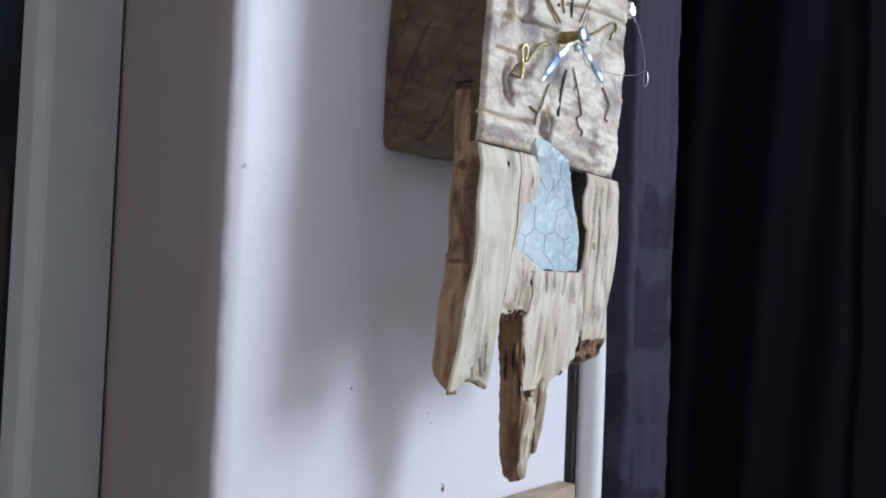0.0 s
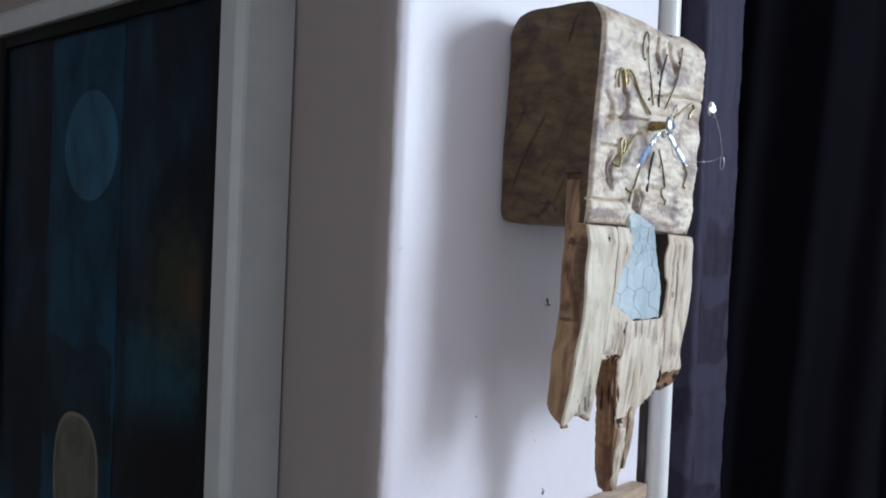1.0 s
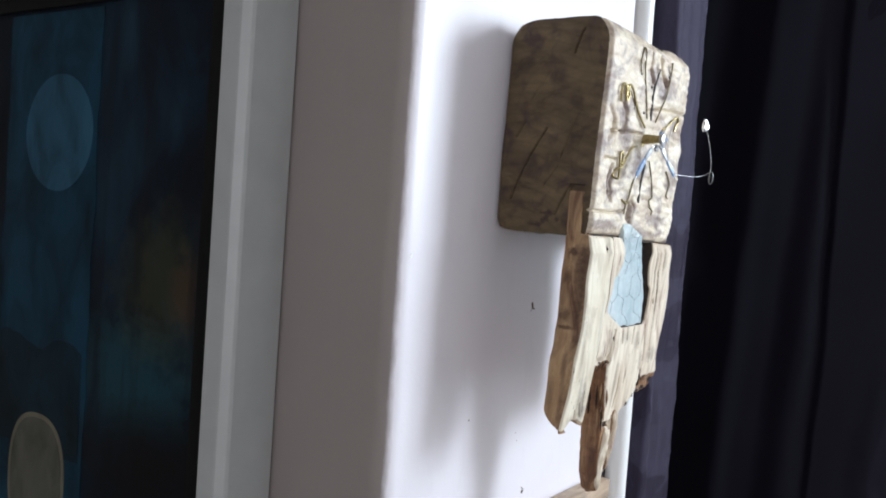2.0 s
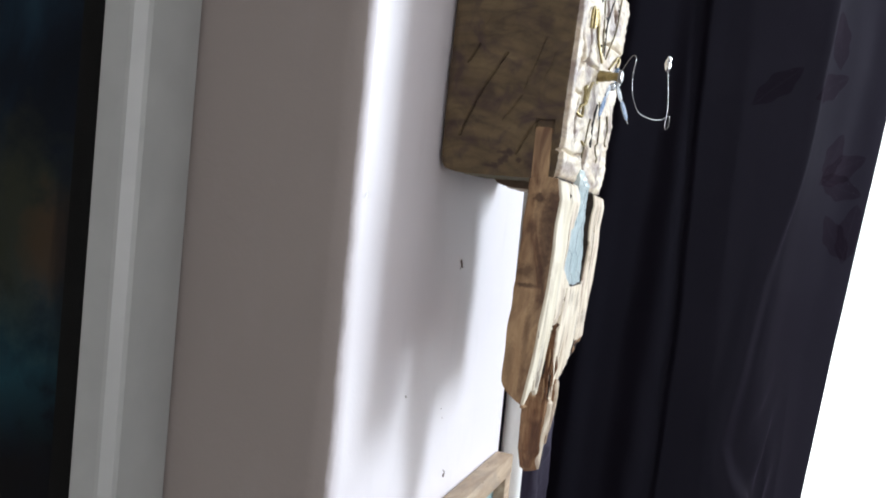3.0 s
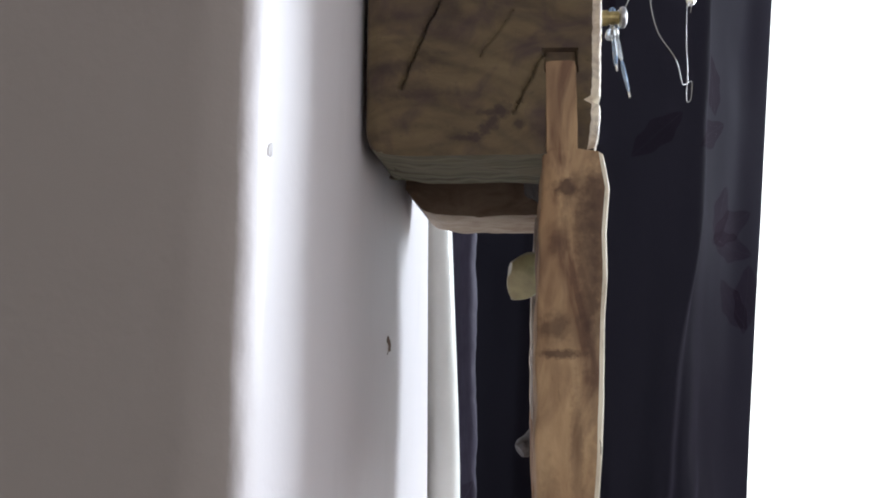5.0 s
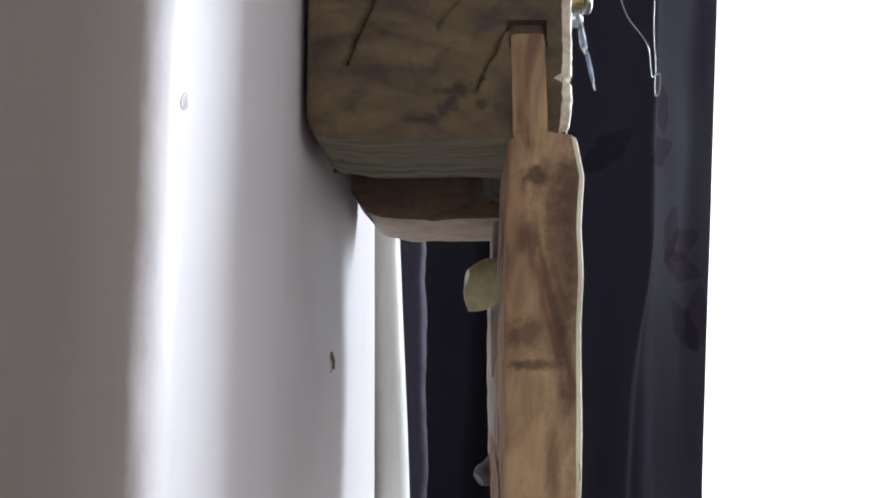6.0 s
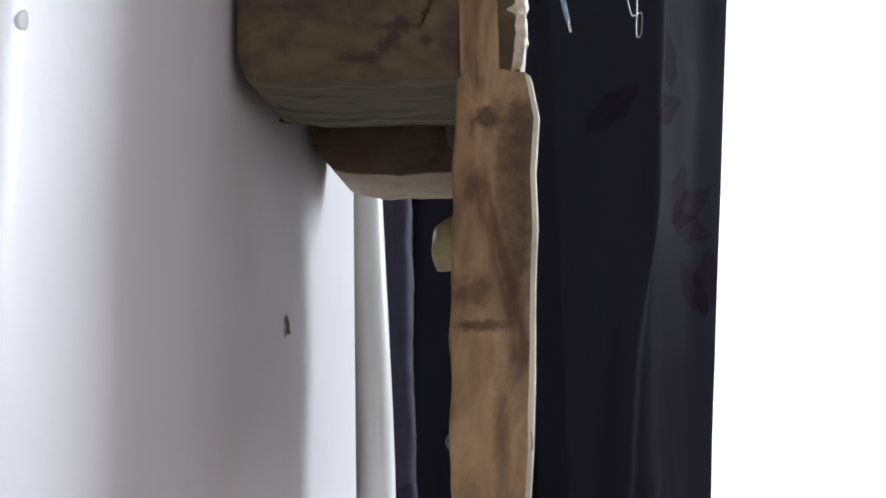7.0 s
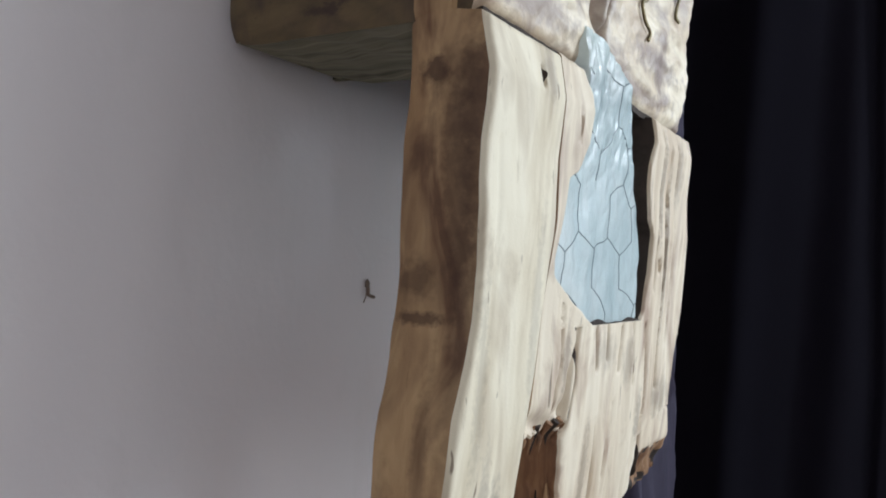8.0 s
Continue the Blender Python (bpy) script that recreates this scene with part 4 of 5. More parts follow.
# the main board, split round the inset
HOLE_L = table([(1.441, 0.088), (1.444, 0.078), (1.449, 0.068), (1.456, 0.052), (1.461, 0.0435), (1.467, 0.0425), (1.481, 0.0465), (1.497, 0.052), (1.503, 0.062), (1.512, 0.066), (1.531, 0.067), (1.545, 0.061)])
HOLE_R = table([(1.441, 0.138), (1.446, 0.1445), (1.465, 0.148), (1.483, 0.147), (1.490, 0.1405), (1.515, 0.137), (1.531, 0.143)])
RIGHT = table([(1.36, 0.198), (1.373, 0.1995), (1.384, 0.200), (1.404, 0.1915), (1.425, 0.197), (1.443, 0.201), (1.462, 0.203), (1.486, 0.2045), (1.51, 0.202), (1.529, 0.197)])
bm = bmesh.new()


def up_to_foot(y, z):
    return y, 1.442 + (z - 1.442) * (FOOT(y) - 0.0012 - 1.442) / 0.098


slab(bm, lambda u, v: up_to_foot(*(lambda z: (SEAM(z) + 0.0007 + (HOLE_L(z) - SEAM(z) - 0.0007) * u, z))(1.4420 + 0.0980 * v)), 22, 80, split_front, board_back, 8, 0.0008, (0, 1, 1), worn, rims=(0, 1, 0, 1))
slab(bm, lambda u, v: up_to_foot(*(lambda z: (HOLE_R(z) + (RIGHT(z) - HOLE_R(z)) * u, z))(1.4420 + 0.0980 * v)), 50, 80, split_front, board_back, 8, 0.0016, (0, 1, 1), worn, rims=(1, 1, 0, 1))
# below the inset, down to the broken edge: a short piece and the long one, with a split between them
SPLIT = table([(1.398, 0.0615), (1.408, 0.0665), (1.4225, 0.0695), (1.4394, 0.0675), (1.4425, 0.0660)])
LOWL = table([(1.34, 0.069), (1.352, 0.0665), (1.372, 0.064), (1.39, 0.0625), (1.4015, 0.0620), (1.408, 0.0673), (1.4225, 0.0703), (1.4394, 0.0683), (1.4425, 0.0668)])
LOWR = table([(1.34, 0.103), (1.3434, 0.107), (1.349, 0.116), (1.354, 0.127), (1.3585, 0.138), (1.366, 0.1465), (1.375, 0.1485), (1.390, 0.150), (1.395, 0.17), (1.399, 0.193), (1.404, 0.1915), (1.425, 0.197), (1.442, 0.201)])


def short_place(u, v):
    y = 0.0310 + (SPLIT(1.41) - 0.0310) * u
    lo = 1.4065 + 0.0022 * wave(y, 4, 0, 190) + 0.0012 * wave(y, 2, 0, 420)
    z = lo + (1.4420 - lo) * v
    a, b = SEAM(z) + 0.0007, SPLIT(z) - 0.0008
    return a + (b - a) * u, z


def low_place(u, v):
    z = 1.3415 + 0.1005 * v
    a, b = LOWL(z) + 0.0016 * wave(0, 0, z, 160) * (z < 1.41), LOWR(z) + 0.0022 * wave(3, 0, z, 170) * (z < 1.40)
    return a + (b - a) * u, z


def lobe_place(u, v):
    y = 0.1530 + (RIGHT(1.365 + 0.033 * v) - 0.1530) * u
    lo = 1.3610 + 7.5 * max(0.0, y - 0.172) ** 2 + 12.0 * max(0.0, 0.160 - y) ** 2 + 0.0012 * wave(y, 7, 0, 160)
    return y, lo + (1.3985 - lo) * v


def lobe_front(y, z):
    # the bark side falls back below a ragged line
    drop = max(0.0, min(1.0, (1.3835 + 0.0025 * wave(y, 1, 0, 130) - z) / 0.009))
    return board_front(y, z) - 0.0045 * drop ** 1.4 + 0.0030 * drop * wave(y, 3, z * 0.7, 210)


slab(bm, short_place, 40, 44, split_front, board_back, 12, 0.0011, (0, 1, 1), worn, rims=(0, 1, 1, 0))
slab(bm, low_place, 130, 110, split_front, board_back, 16, 0.0016, (0, 1, 1), worn, rims=(1, 1, 1, 0))
slab(bm, lobe_place, 40, 34, lobe_front, lambda y, z: board_back(y, z) + 0.004, 10, 0.0028, (0, 1, 1), worn)
bm.normal_update()
for f in bm.faces:
    c = f.calc_center_median()
    if f.material_index == 1 and c.z < 1.4115 and 0.02 < c.y < 0.15:
        f.material_index = 2
    # the hole's sides: near-black in front as painted gap shade, pale wood behind
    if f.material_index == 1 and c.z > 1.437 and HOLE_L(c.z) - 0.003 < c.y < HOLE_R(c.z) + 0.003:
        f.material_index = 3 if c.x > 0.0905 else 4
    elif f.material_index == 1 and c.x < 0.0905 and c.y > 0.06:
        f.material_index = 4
    if c.y > 0.151 and c.z < 1.3815 + 0.003 * wave(c.y, 1, 0, 130):
        f.material_index = 3 if wave(4, c.y, c.z * 0.6, 190) > 0.22 else 2
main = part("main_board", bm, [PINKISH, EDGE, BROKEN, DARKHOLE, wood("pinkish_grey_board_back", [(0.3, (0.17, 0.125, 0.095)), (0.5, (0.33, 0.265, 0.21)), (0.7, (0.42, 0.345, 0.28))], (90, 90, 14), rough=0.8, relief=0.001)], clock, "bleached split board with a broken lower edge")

# the tip that hangs below the break: brown heartwood with two pale slivers on it
TIP_L = table([(1.262, 0.083), (1.268, 0.077), (1.28, 0.0745), (1.286, 0.0725), (1.30, 0.0715), (1.335, 0.0695), (1.346, 0.069)])
TIP_R = table([(1.262, 0.087), (1.2704, 0.0895), (1.2805, 0.0915), (1.2845, 0.0970), (1.288, 0.1010), (1.305, 0.1025), (1.3205, 0.1035), (1.335, 0.105), (1.346, 0.108)])


def tip_front(y, z):
    x = 0.0945 + 0.0075 * min(1, max(0, (z - 1.275) / 0.06)) + 0.0022 * wave(4, y * 4, z * 0.35, 90) + 0.0008 * wave(6, y * 5, z * 0.4, 200)
    return x - 0.006 * math.exp(-(math.hypot(y - 0.083, (z - 1.3385) * 1.4) / 0.0065) ** 2)


bm = bmesh.new()
slab(bm, lambda u, v: ((lambda z: (TIP_L(z) + 0.001 * wave(0, 0, z, 150) + (TIP_R(z) + 0.0012 * wave(5, 0, z, 230) - TIP_L(z)) * u, z))(1.2645 + 0.0815 * v)), 44, 90, tip_front, lambda y, z: 0.0785 + 0.003 * max(0, (1.285 - z) / 0.02), 14, 0.0024, (0, 0, 0), worn, rims=(1, 1, 1, 0))
bm.normal_update()
for f in bm.faces:
    c = f.calc_center_median()
    if math.hypot(c.y - 0.083, (c.z - 1.3385) * 1.4) < 0.0052 + 0.0012 * wave(0, c.y, c.z, 300) and c.x > 0.09:
        f.material_index = 1
    elif f.normal.x > 0.5 and c.y > 0.0700 + (0.0185 if c.z > 1.335 else 0.0130) + 0.0016 * wave(2, 0, c.z, 110) + 0.0007 * wave(5, 0, c.z, 380):
        f.material_index = 2
tip = part("broken_tip", bm, [BROKEN, DARKHOLE, PINKISH], main, "splintered tip with brown heartwood")


def sliver(left, right, z0, z1, lift, seed):
    """A pale raised splinter on the tip, ragged at both ends."""
    def place(u, v):
        lo, hi = z0 + 0.0025 * wave(u, seed, 0, 4.0), z1 + 0.003 * wave(u, seed + 3, 0, 3.5) - 0.010 * (u - 0.45) ** 2
        z = lo + (hi - lo) * v
        a, b = left(z) + 0.0009 * wave(seed, 0, z, 190), right(z) + 0.0009 * wave(seed + 2, 0, z, 190)
        return a + (b - a) * u, z
    bm = bmesh.new()
    slab(bm, place, 18, 54, lambda y, z: tip_front(y, z) + lift + 0.0012 * wave(seed, y * 4, z * 0.3, 130), lambda y, z: 0.088, 5, 0.0016, (0, 1, 1), None)
    part("splinter", bm, [PINKISH, BROKEN], main)


sliver(table([(1.262, 0.0805), (1.283, 0.0745), (1.30, 0.0750), (1.336, 0.0765)]), table([(1.262, 0.0880), (1.283, 0.0895), (1.31, 0.0905), (1.336, 0.0890)]), 1.2670, 1.3335, 0.0030, 1)
sliver(table([(1.28, 0.0950), (1.31, 0.0945), (1.35, 0.0950)]), table([(1.28, 0.0985), (1.30, 0.1015), (1.33, 0.1030), (1.352, 0.1075)]), 1.2875, 1.3490, 0.0034, 6)
for cy, cz, ry, rz in ((0.0236, 1.5240, 0.0007, 0.0034), (0.1515, 1.379, 0.0022, 0.010), (0.083, 1.3385, 0.0055, 0.0026), (0.128, 1.3545, 0.003, 0.003), (0.141, 1.362, 0.003, 0.003)):
    bm = bmesh.new()
    r = bmesh.ops.create_icosphere(bm, subdivisions=3, radius=1.0)
    for v in r["verts"]:
        k = 1 + 0.35 * wave(v.co.x + cy * 90, v.co.y, v.co.z, 1.7)
        v.co = Vector((FRONTX(cz) - (0.0040 if cz > 1.5 else 0.0085 if cy < 0.1 else 0.004) + v.co.x * 0.0045 * k, cy + v.co.y * ry * k, cz + v.co.z * rz * k))
    part("rotted_pit", bm, DARKHOLE, main, "dark rotted pit")
# torn fibres on the broken side
rnd = random.Random(11)
for k in range(14):
    z = rnd.uniform(1.36, 1.409)
    y = LOWL(z) - rnd.uniform(0.0, 0.0025)
    h = rnd.uniform(0.012, 0.034)
    x = rnd.uniform(0.088, 0.110)
    bm = bmesh.new()
    tube(bm, [(x, y, z), (x + rnd.uniform(-0.001, 0.001), y - 0.0004, z - h * 0.5), (x - 0.002, LOWL(max(1.342, z - h)) + 0.0005, z - h)], lambda s: 0.0015 * (1.05 - abs(2 * s - 0.9)), 6, 3)
    part("splinter", bm, DARKHOLE if k % 4 == 0 else EDGE if k % 4 == 2 else BROKEN, main)
rnd = random.Random(3)
for k in range(9):
    y = 0.033 + 0.0036 * k + rnd.uniform(-0.001, 0.001)
    bm = bmesh.new()
    tube(bm, [(0.106 + rnd.uniform(-0.004, 0.003), y, 1.4095), (0.105, y + rnd.uniform(-0.001, 0.001), 1.4045), (0.104, y + rnd.uniform(-0.0015, 0.0015), 1.4095 - rnd.uniform(0.007, 0.012))], lambda s: 0.0016 * (1.02 - s), 6, 3)
    part("splinter", bm, BROKEN if k % 3 else DARKHOLE, main)

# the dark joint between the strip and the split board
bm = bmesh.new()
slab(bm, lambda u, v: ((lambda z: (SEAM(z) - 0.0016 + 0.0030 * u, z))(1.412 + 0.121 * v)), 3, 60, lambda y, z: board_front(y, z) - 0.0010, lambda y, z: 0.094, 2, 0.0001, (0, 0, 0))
part("joint_filler", bm, DARKHOLE, clock, "dark strip in the joint between the boards")
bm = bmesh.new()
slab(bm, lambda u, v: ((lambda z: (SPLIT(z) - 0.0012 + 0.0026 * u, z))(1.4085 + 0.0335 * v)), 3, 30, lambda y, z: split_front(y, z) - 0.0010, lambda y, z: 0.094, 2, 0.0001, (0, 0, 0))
part("joint_filler", bm, DARKHOLE, clock, "dark strip in a split of the board")
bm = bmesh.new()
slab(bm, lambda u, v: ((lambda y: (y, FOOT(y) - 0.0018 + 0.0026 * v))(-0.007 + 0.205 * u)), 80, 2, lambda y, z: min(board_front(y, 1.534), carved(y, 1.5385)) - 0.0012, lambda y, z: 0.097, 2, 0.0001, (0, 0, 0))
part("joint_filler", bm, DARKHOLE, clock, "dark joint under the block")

# the inset of wired glass
GLASS_R = table([(1.4405, 0.1365), (1.444, 0.1385), (1.47, 0.1415), (1.489, 0.138), (1.508, 0.1255), (1.527, 0.1185), (1.539, 0.110), (1.552, 0.070)])
m, t, p = nodes_of("blue_wired_glass")
t.links.new(ramp(t, grain(t, (40, 40, 20), 4, 0.4), [(0.33, (0.54, 0.68, 0.73)), (0.5, (0.66, 0.79, 0.83)), (0.68, (0.79, 0.88, 0.91))]), p.inputs["Base Color"])
p.inputs["Roughness"].default_value = 0.15
p.inputs["Specular IOR Level"].default_value = 0.6
bump(t, p, grain(t, (120, 200, 110), 5, 1.2), 0.9, 0.0010)
# part of the light goes straight through it
clear, both = t.nodes.new("ShaderNodeBsdfTransparent"), t.nodes.new("ShaderNodeMixShader")
clear.inputs[0].default_value = (0.88, 0.93, 0.91, 1)
both.inputs[0].default_value = 0.22
milky, some = t.nodes.new("ShaderNodeBsdfTranslucent"), t.nodes.new("ShaderNodeMixShader")
milky.inputs[0].default_value, some.inputs[0].default_value = (0.86, 0.92, 0.91, 1), 0.22
t.links.new(p.outputs[0], some.inputs[1])
t.links.new(milky.outputs[0], some.inputs[2])
t.links.new(some.outputs[0], both.inputs[1])
t.links.new(clear.outputs[0], both.inputs[2])
t.links.new(both.outputs[0], t.nodes["Material Output"].inputs[0])
GLASS = m


def glass_x(y, z):
    crumple = (0.0014 * abs(wave(8, y, z * 0.6, 120)) + 0.0010 * abs(wave(2, y, z * 0.5, 260))) * min(1, max(0, (z - 1.488) / 0.02))
    return 0.1082 + crumple + 0.0008 * wave(0, y, z, 50) + 0.0004 * wave(3, y, z, 150) + 0.0045 * min(1, max(0, (z - 1.497) / 0.040)) ** 1.4


def glass_back(y, z):
    # a thick bead along the lower edge
    return 0.096 - 0.0105 * math.sqrt(max(0.0, 1 - ((z - 1.462) / 0.0145) ** 2)) * min(1, max(0, (y - 0.105) / 0.02))


bm = bmesh.new()
slab(bm, lambda u, v: ((lambda z: (HOLE_L(min(z, 1.545)) - 0.001 + (GLASS_R(z) - HOLE_L(min(z, 1.545)) + 0.001) * u, z))(1.4415 + 0.109 * v)), 90, 150, glass_x, glass_back, 3, 0.0012, (0, 0, 0))
glass = part("glass_inset", bm, GLASS, clock, "pale blue wired glass")
# a net of hexagons of fine wire
bm = bmesh.new()
HW, HH = 0.031, 0.0215
net_rnd = random.Random(21)


def in_glass(y, z):
    return 1.4425 < z < 1.549 and HOLE_L(min(z, 1.545)) + 0.0005 < y < GLASS_R(z) - 0.0005


for j in range(7):
    for i in range(-1, 5):
        y, z = 0.040 + HW * (i + 0.5 * (j % 2)), 1.434 + HH * j
        corner = (y, z)
        for a, b in ((corner, (y + HW / 2, z - HH * 0.33)), (corner, (y - HW / 2, z - HH * 0.33)), (corner, (y, z + HH * 0.67))):
            line = [(a[0] + (b[0] - a[0]) * s / 9, a[1] + (b[1] - a[1]) * s / 9) for s in range(10)]
            if net_rnd.random() < 0.2:
                continue
            line = [(p + 0.0060 * wave(p, q, 0, 42), q + 0.0055 * wave(p, q, 5, 42)) for p, q in line]
            line = [(p, q) for p, q in line if in_glass(p, q)]
            if len(line) > 1:
                tube(bm, [(glass_x(p, q) - 0.0001, p, q) for p, q in line], 0.00030, 5, 0)
part("wire_net", bm, plain("dull_steel_wire", (0.12, 0.155, 0.175), 0.5, 0.1), glass, "hexagonal wire net")
# a near-black sheet added in place of the shade in the gap beside the glass
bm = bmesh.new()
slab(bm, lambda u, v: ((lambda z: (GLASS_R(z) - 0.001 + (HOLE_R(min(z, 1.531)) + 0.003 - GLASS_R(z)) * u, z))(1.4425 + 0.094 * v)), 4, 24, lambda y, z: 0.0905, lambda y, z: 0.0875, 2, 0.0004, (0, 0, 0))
part("gap_shade", bm, DARKHOLE, clock)

# a lump of resin and a twig stub on the board's back
bm = bmesh.new()
r = bmesh.ops.create_icosphere(bm, subdivisions=4, radius=1.0)
for v in r["verts"]:
    # a rounded cube, with one corner sliced away below
    q = v.co / max(abs(v.co.x), abs(v.co.y), abs(v.co.z)) * 0.42 + v.co * 0.58
    q += 0.10 * Vector((wave(*v.co, 1.3), wave(*v.co, 1.6), wave(v.co.z, v.co.x, 3, 1.4)))
    cut = -0.55 * q.x - 0.62 * q.y - 0.56 * q.z - 0.60
    q -= max(0.0, cut) * Vector((-0.55, -0.62, -0.56))
    v.co = Vector((0.079 + 0.0125 * q.x, 0.128 + 0.012 * q.y, 1.4925 + 0.0135 * q.z + 0.004 * q.x))
part("resin_lump", bm, PEG, clock, "olive-yellow resin lump")
bm = bmesh.new()
tube(bm, [(0.090, 0.150, 1.394), (0.083, 0.150, 1.392), (0.078, 0.149, 1.389), (0.0735, 0.147, 1.386)], lambda s: 0.0085 * (1 - 0.5 * s * s) * (1 + 0.14 * math.sin(9 * s)), 10, 4)
part("twig_stub", bm, wood("grey_twig_bark", [(0.3, (0.05, 0.046, 0.046)), (0.5, (0.10, 0.092, 0.092)), (0.7, (0.16, 0.148, 0.146))], (120, 120, 120), rough=0.85, relief=0.001), clock, "dark grey twig stub")

# ---- brass work on the face ----
KY, KZ = 0.091, 1.639


def face(y, z, lift=0.0012):
    return (carved(y, z) + lift, y, z)


def marker(pts, radius=0.0008, mat=None, lift=0.0012, name="wire_marker"):
    bm = bmesh.new()
    tube(bm, [face(y, z, lift) for y, z in pts], radius, 7, 6)
    return part(name, bm, mat or BRASS, clock)


marker([(0.069, 1.704), (0.066, 1.715), (0.066, 1.726), (0.070, 1.729), (0.0745, 1.725), (0.076, 1.712), (0.079, 1.697), (0.086, 1.678), (0.091, 1.660)], mat=TARNISHED)
marker([(0.138, 1.726), (0.137, 1.710), (0.131, 1.690), (0.124, 1.672), (0.119, 1.660)], mat=TARNISHED)
marker([(0.024, 1.668), (0.021, 1.677), (0.024, 1.685), (0.031, 1.684), (0.035, 1.675), (0.037, 1.671), (0.0395, 1.676), (0.035, 1.684), (0.041, 1.6865), (0.050, 1.681), (0.066, 1.666), (0.084, 1.650)], 0.0013, lift=0.0022)
marker([(0.138, 1.654), (0.150, 1.660), (0.168, 1.671), (0.175, 1.671), (0.177, 1.666), (0.172, 1.663), (0.168, 1.656)], 0.0011)
marker([(0.074, 1.630), (0.062, 1.627), (0.050, 1.618), (0.038, 1.606), (0.031, 1.603), (0.029, 1.597), (0.034, 1.594), (0.036, 1.600), (0.034, 1.609), (0.034, 1.617), (0.038, 1.621), (0.041, 1.617), (0.037, 1.608)], 0.0012, lift=0.002)
marker([(0.076, 1.597), (0.070, 1.586), (0.066, 1.576), (0.060, 1.569), (0.058, 1.560)], 0.0008, TARNISHED)
marker([(0.050, 1.574), (0.056, 1.571), (0.063, 1.573)], 0.0011)
marker([(0.111, 1.618), (0.117, 1.603), (0.125, 1.588), (0.1285, 1.580), (0.123, 1.577), (0.125, 1.570), (0.131, 1.566), (0.129, 1.562)], 0.0008, TARNISHED)
marker([(0.162, 1.611), (0.170, 1.604), (0.176, 1.597), (0.173, 1.590), (0.170, 1.584), (0.174, 1.582)], 0.0008, TARNISHED)
marker([(0.109, 1.714), (0.1065, 1.690), (0.104, 1.660)], 0.0012, BLACK, 0.0003, "black_spike")
marker([(0.100, 1.614), (0.096, 1.594), (0.0915, 1.573)], 0.0015, BLACK, 0.0003, "black_spike")
for y, z in ((0.072, 1.703), (0.100, 1.694), (0.136, 1.710), (0.083, 1.665), (0.114, 1.673), (0.104, 1.676)):
    bm = bmesh.new()
    bmesh.ops.create_uvsphere(bm, u_segments=10, v_segments=6, radius=0.0016, matrix=Matrix.Translation(face(y, z, 0.0)))
    part("burnt_pinhole", bm, BLACK, clock)

# the spindle: flange, collar, cap
def lathe(bm, profile, y, z, n=24):
    rings = [[bm.verts.new((x, y + r * math.cos(6.28319 * k / n), z + r * math.sin(6.28319 * k / n))) for k in range(n)] for x, r in profile]
    for a, b in zip(rings, rings[1:]):
        for k in range(n):
            bm.faces.new((a[k], a[(k + 1) % n], b[(k + 1) % n], b[k]))
    bm.faces.new(rings[0])
    bm.faces.new(rings[-1])
    return bm


spindle = part("spindle", lathe(bmesh.new(), [(0.105, 0.0085), (0.1135, 0.0085), (0.1145, 0.0072), (0.1145, 0.0052), (0.1205, 0.0052), (0.1205, 0.0046), (0.1265, 0.0046), (0.1265, 0.0038), (0.133, 0.0038)], KY, KZ), BRASS, clock, "brass clock spindle")
part("cap", lathe(bmesh.new(), [(0.1330, 0.0046), (0.1338, 0.0060), (0.1352, 0.0064), (0.1366, 0.0058), (0.1375, 0.0036)], KY, KZ), plain("dull_nickel", (0.42, 0.42, 0.43), 0.3, 1.0, 0.3, 250), spindle, "bright silver cap")


def bead(bm, c, sx, sy, sz, seed):
    r = bmesh.ops.create_icosphere(bm, subdivisions=2, radius=1.0)
    for v in r["verts"]:
        k = 1 + 0.25 * wave(v.co.x + seed, v.co.y, v.co.z, 1.3)
        v.co = Vector((c[0] + v.co.x * sx * k, c[1] + v.co.y * sy * k, c[2] + v.co.z * sz * k))


# two short pointers of wire with slivers of glass, and one long looped one
def shard(bm, a, b, wide, thick, seed):
    a, b = Vector(a), Vector(b)
    d = (b - a).normalized()
    w = d.cross(Vector((1, 0, 0))).normalized()
    n = w.cross(d)
    rings = []
    for s, k in ((0.0, 0.35), (0.12, 0.9), (0.5, 1.0), (0.85, 0.85), (1.0, 0.25)):
        c = a.lerp(b, s) + w * 0.0007 * wave(s * 3 + seed, 0, 0, 1.0)
        rings.append([bm.verts.new(c + w * (wide * k * p) + n * (thick * k * q)) for p, q in ((-1, 0), (-0.5, 1), (0.6, 0.8), (1, 0), (0.5, -1), (-0.6, -0.8))])
    for p, q in zip(rings, rings[1:]):
        for k in range(6):
            bm.faces.new((p[k], p[(k + 1) % 6], q[(k + 1) % 6], q[k]))
    bm.faces.new(rings[0])
    bm.faces.new(rings[-1])


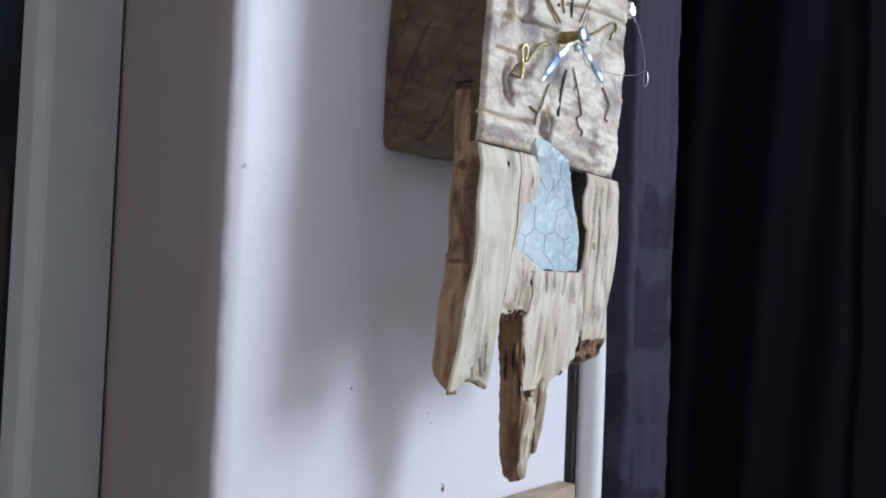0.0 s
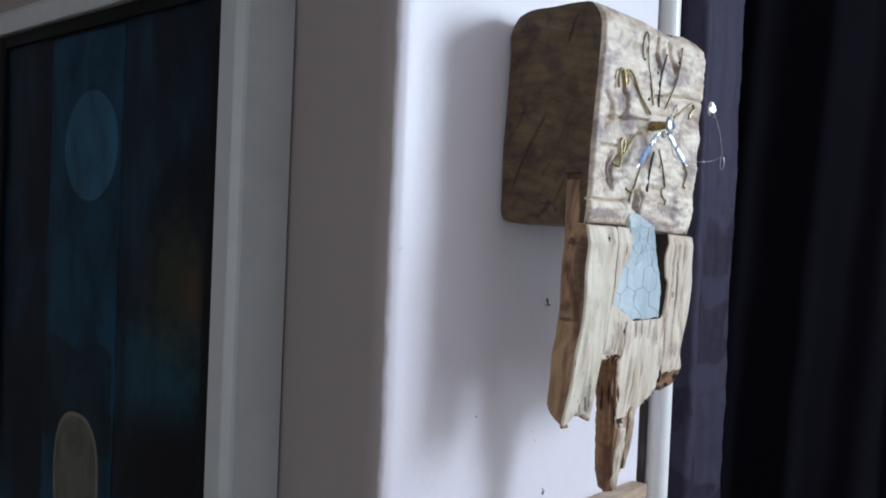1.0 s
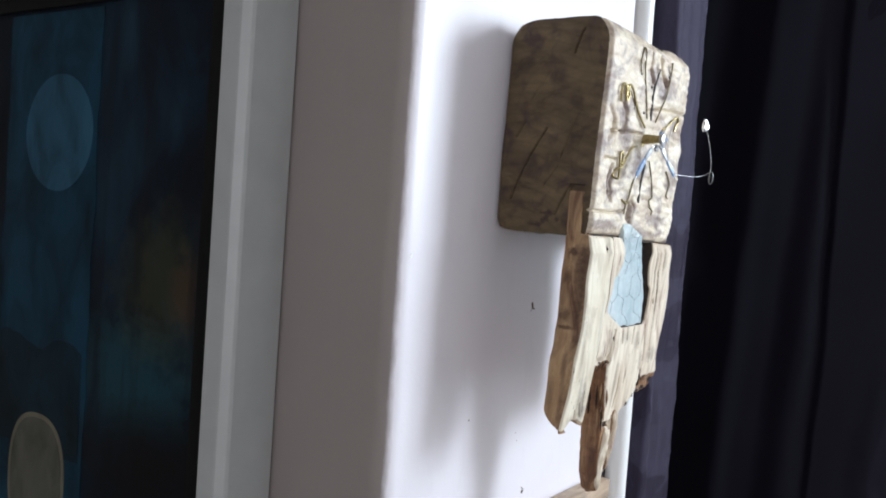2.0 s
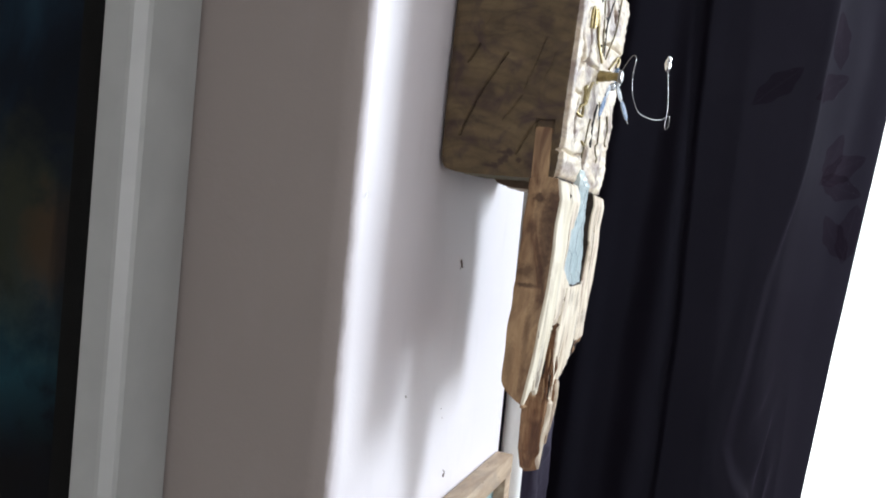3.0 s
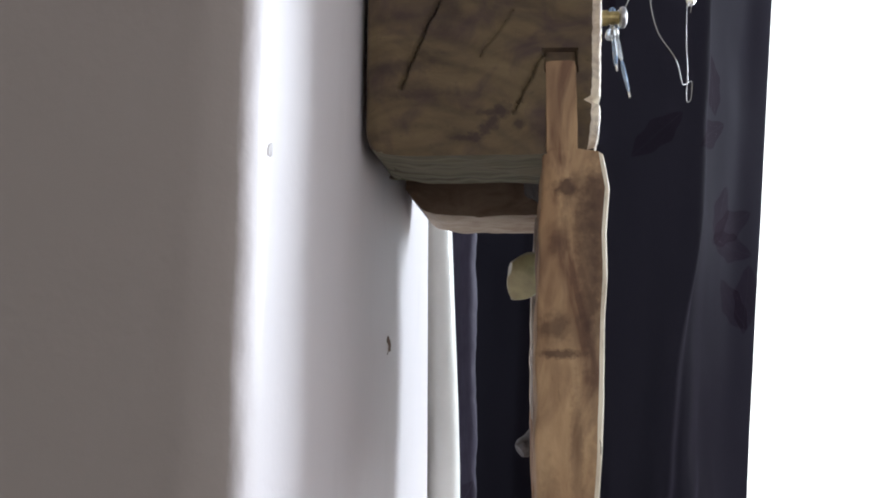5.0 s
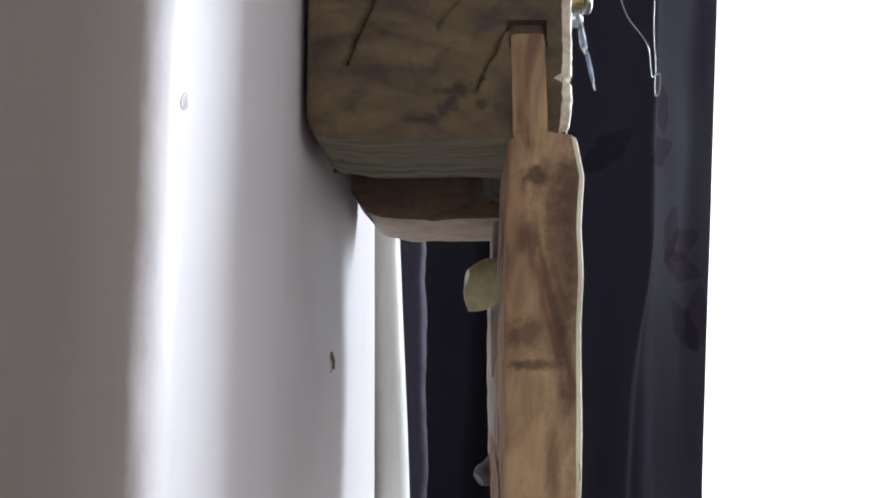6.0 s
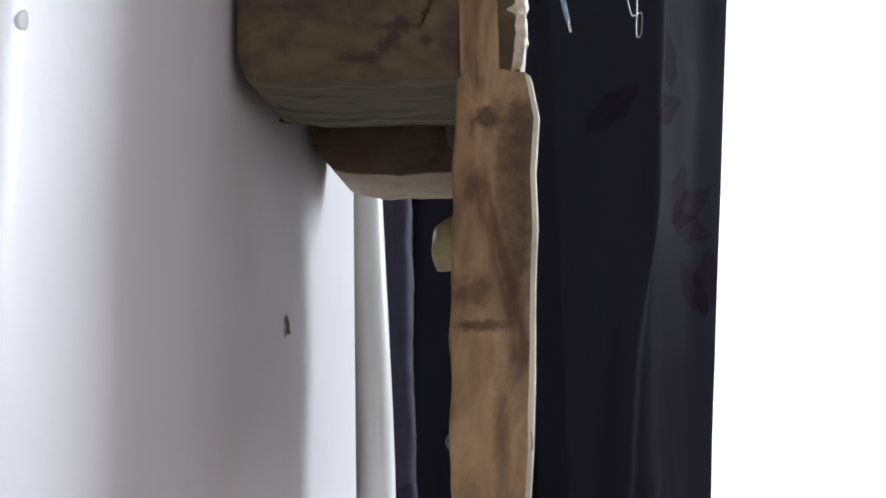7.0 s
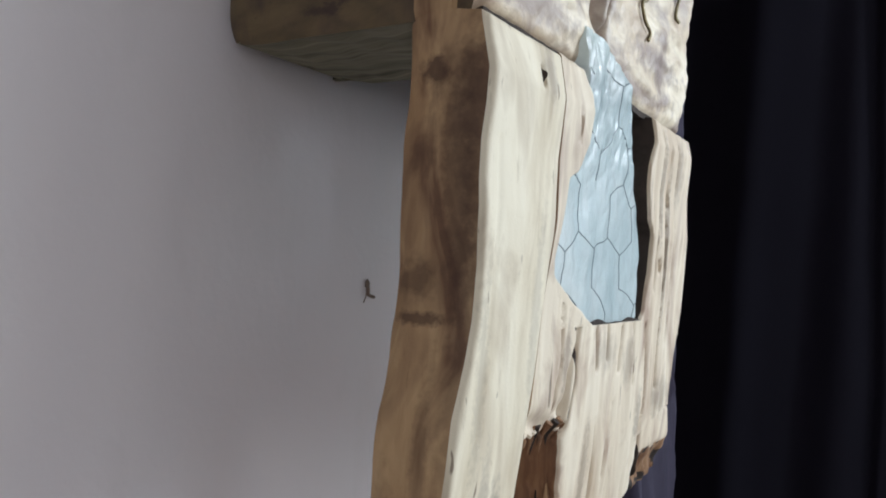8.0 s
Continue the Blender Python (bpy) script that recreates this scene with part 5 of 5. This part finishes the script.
for path, seed in (([(0.129, 0.085, 1.632), (0.1275, 0.076, 1.624), (0.1265, 0.062, 1.609), (0.126, 0.048, 1.593)], 1), ([(0.131, 0.094, 1.634), (0.1335, 0.100, 1.626), (0.138, 0.111, 1.612), (0.142, 0.119, 1.600)], 5)):
    bm = bmesh.new()
    tube(bm, path, 0.0006, 7, 6)
    short_p = part("pointer", bm, STEEL, spindle, "bright wire pointer with slivers of glass")
    q = [Vector(p) for p in path]
    for a, b, w, m in ((q[0].lerp(q[1], 0.4), q[1].lerp(q[2], 0.55), 0.0040, BEAD), (q[1].lerp(q[2], 0.5), q[2].lerp(q[3], 0.75), 0.0044, BLUEBEAD)):
        bm = bmesh.new()
        shard(bm, a, b, w, 0.0014, seed)
        part("glass_sliver", bm, m, short_p, smooth=False)
bm = bmesh.new()
tube(bm, [(0.136, 0.088, 1.643), (0.140, 0.087, 1.651), (0.146, 0.082, 1.657), (0.1495, 0.078, 1.653), (0.1485, 0.074, 1.638), (0.151, 0.067, 1.620), (0.157, 0.061, 1.606), (0.161, 0.068, 1.602), (0.168, 0.095, 1.602), (0.173, 0.113, 1.605), (0.179, 0.120, 1.609),
          (0.179, 0.123, 1.600), (0.1765, 0.122, 1.597), (0.176, 0.121, 1.603), (0.177, 0.121, 1.615), (0.176, 0.117, 1.632), (0.175, 0.108, 1.647), (0.1745, 0.101, 1.656), (0.1765, 0.101, 1.651), (0.176, 0.102, 1.645)], 0.00031, 7, 6)
long_p = part("pointer", bm, plain("dull_bright_wire", (0.34, 0.34, 0.35), 0.3, 1.0), spindle, "long looped steel wire")
bm = bmesh.new()
bead(bm, (0.1755, 0.098, 1.653), 0.0030, 0.0056, 0.0060, 4)
bead(bm, (0.1765, 0.0945, 1.657), 0.0020, 0.0030, 0.0030, 9)
part("bead", bm, FOIL, long_p, "bright crumpled foil bead", smooth=False)
bm = bmesh.new()
bead(bm, (0.134, 0.095, 1.641), 0.003, 0.0055, 0.0045, 6)
part("bead", bm, BEAD, spindle, "clear glass bead")
for k, (x, y, z, r) in enumerate(((0.131, 0.100, 1.634, 0.0038), (0.130, 0.099, 1.645, 0.0032), (0.128, 0.094, 1.630, 0.0034), (0.133, 0.103, 1.640, 0.0030), (0.1315, 0.098, 1.639, 0.0036))):
    bm = bmesh.new()
    bead(bm, (x, y, z), r * 0.8, r, r * 1.2, 10 + k)
    part("bead", bm, BLUEBEAD if k % 2 else BEAD, spindle, smooth=False)
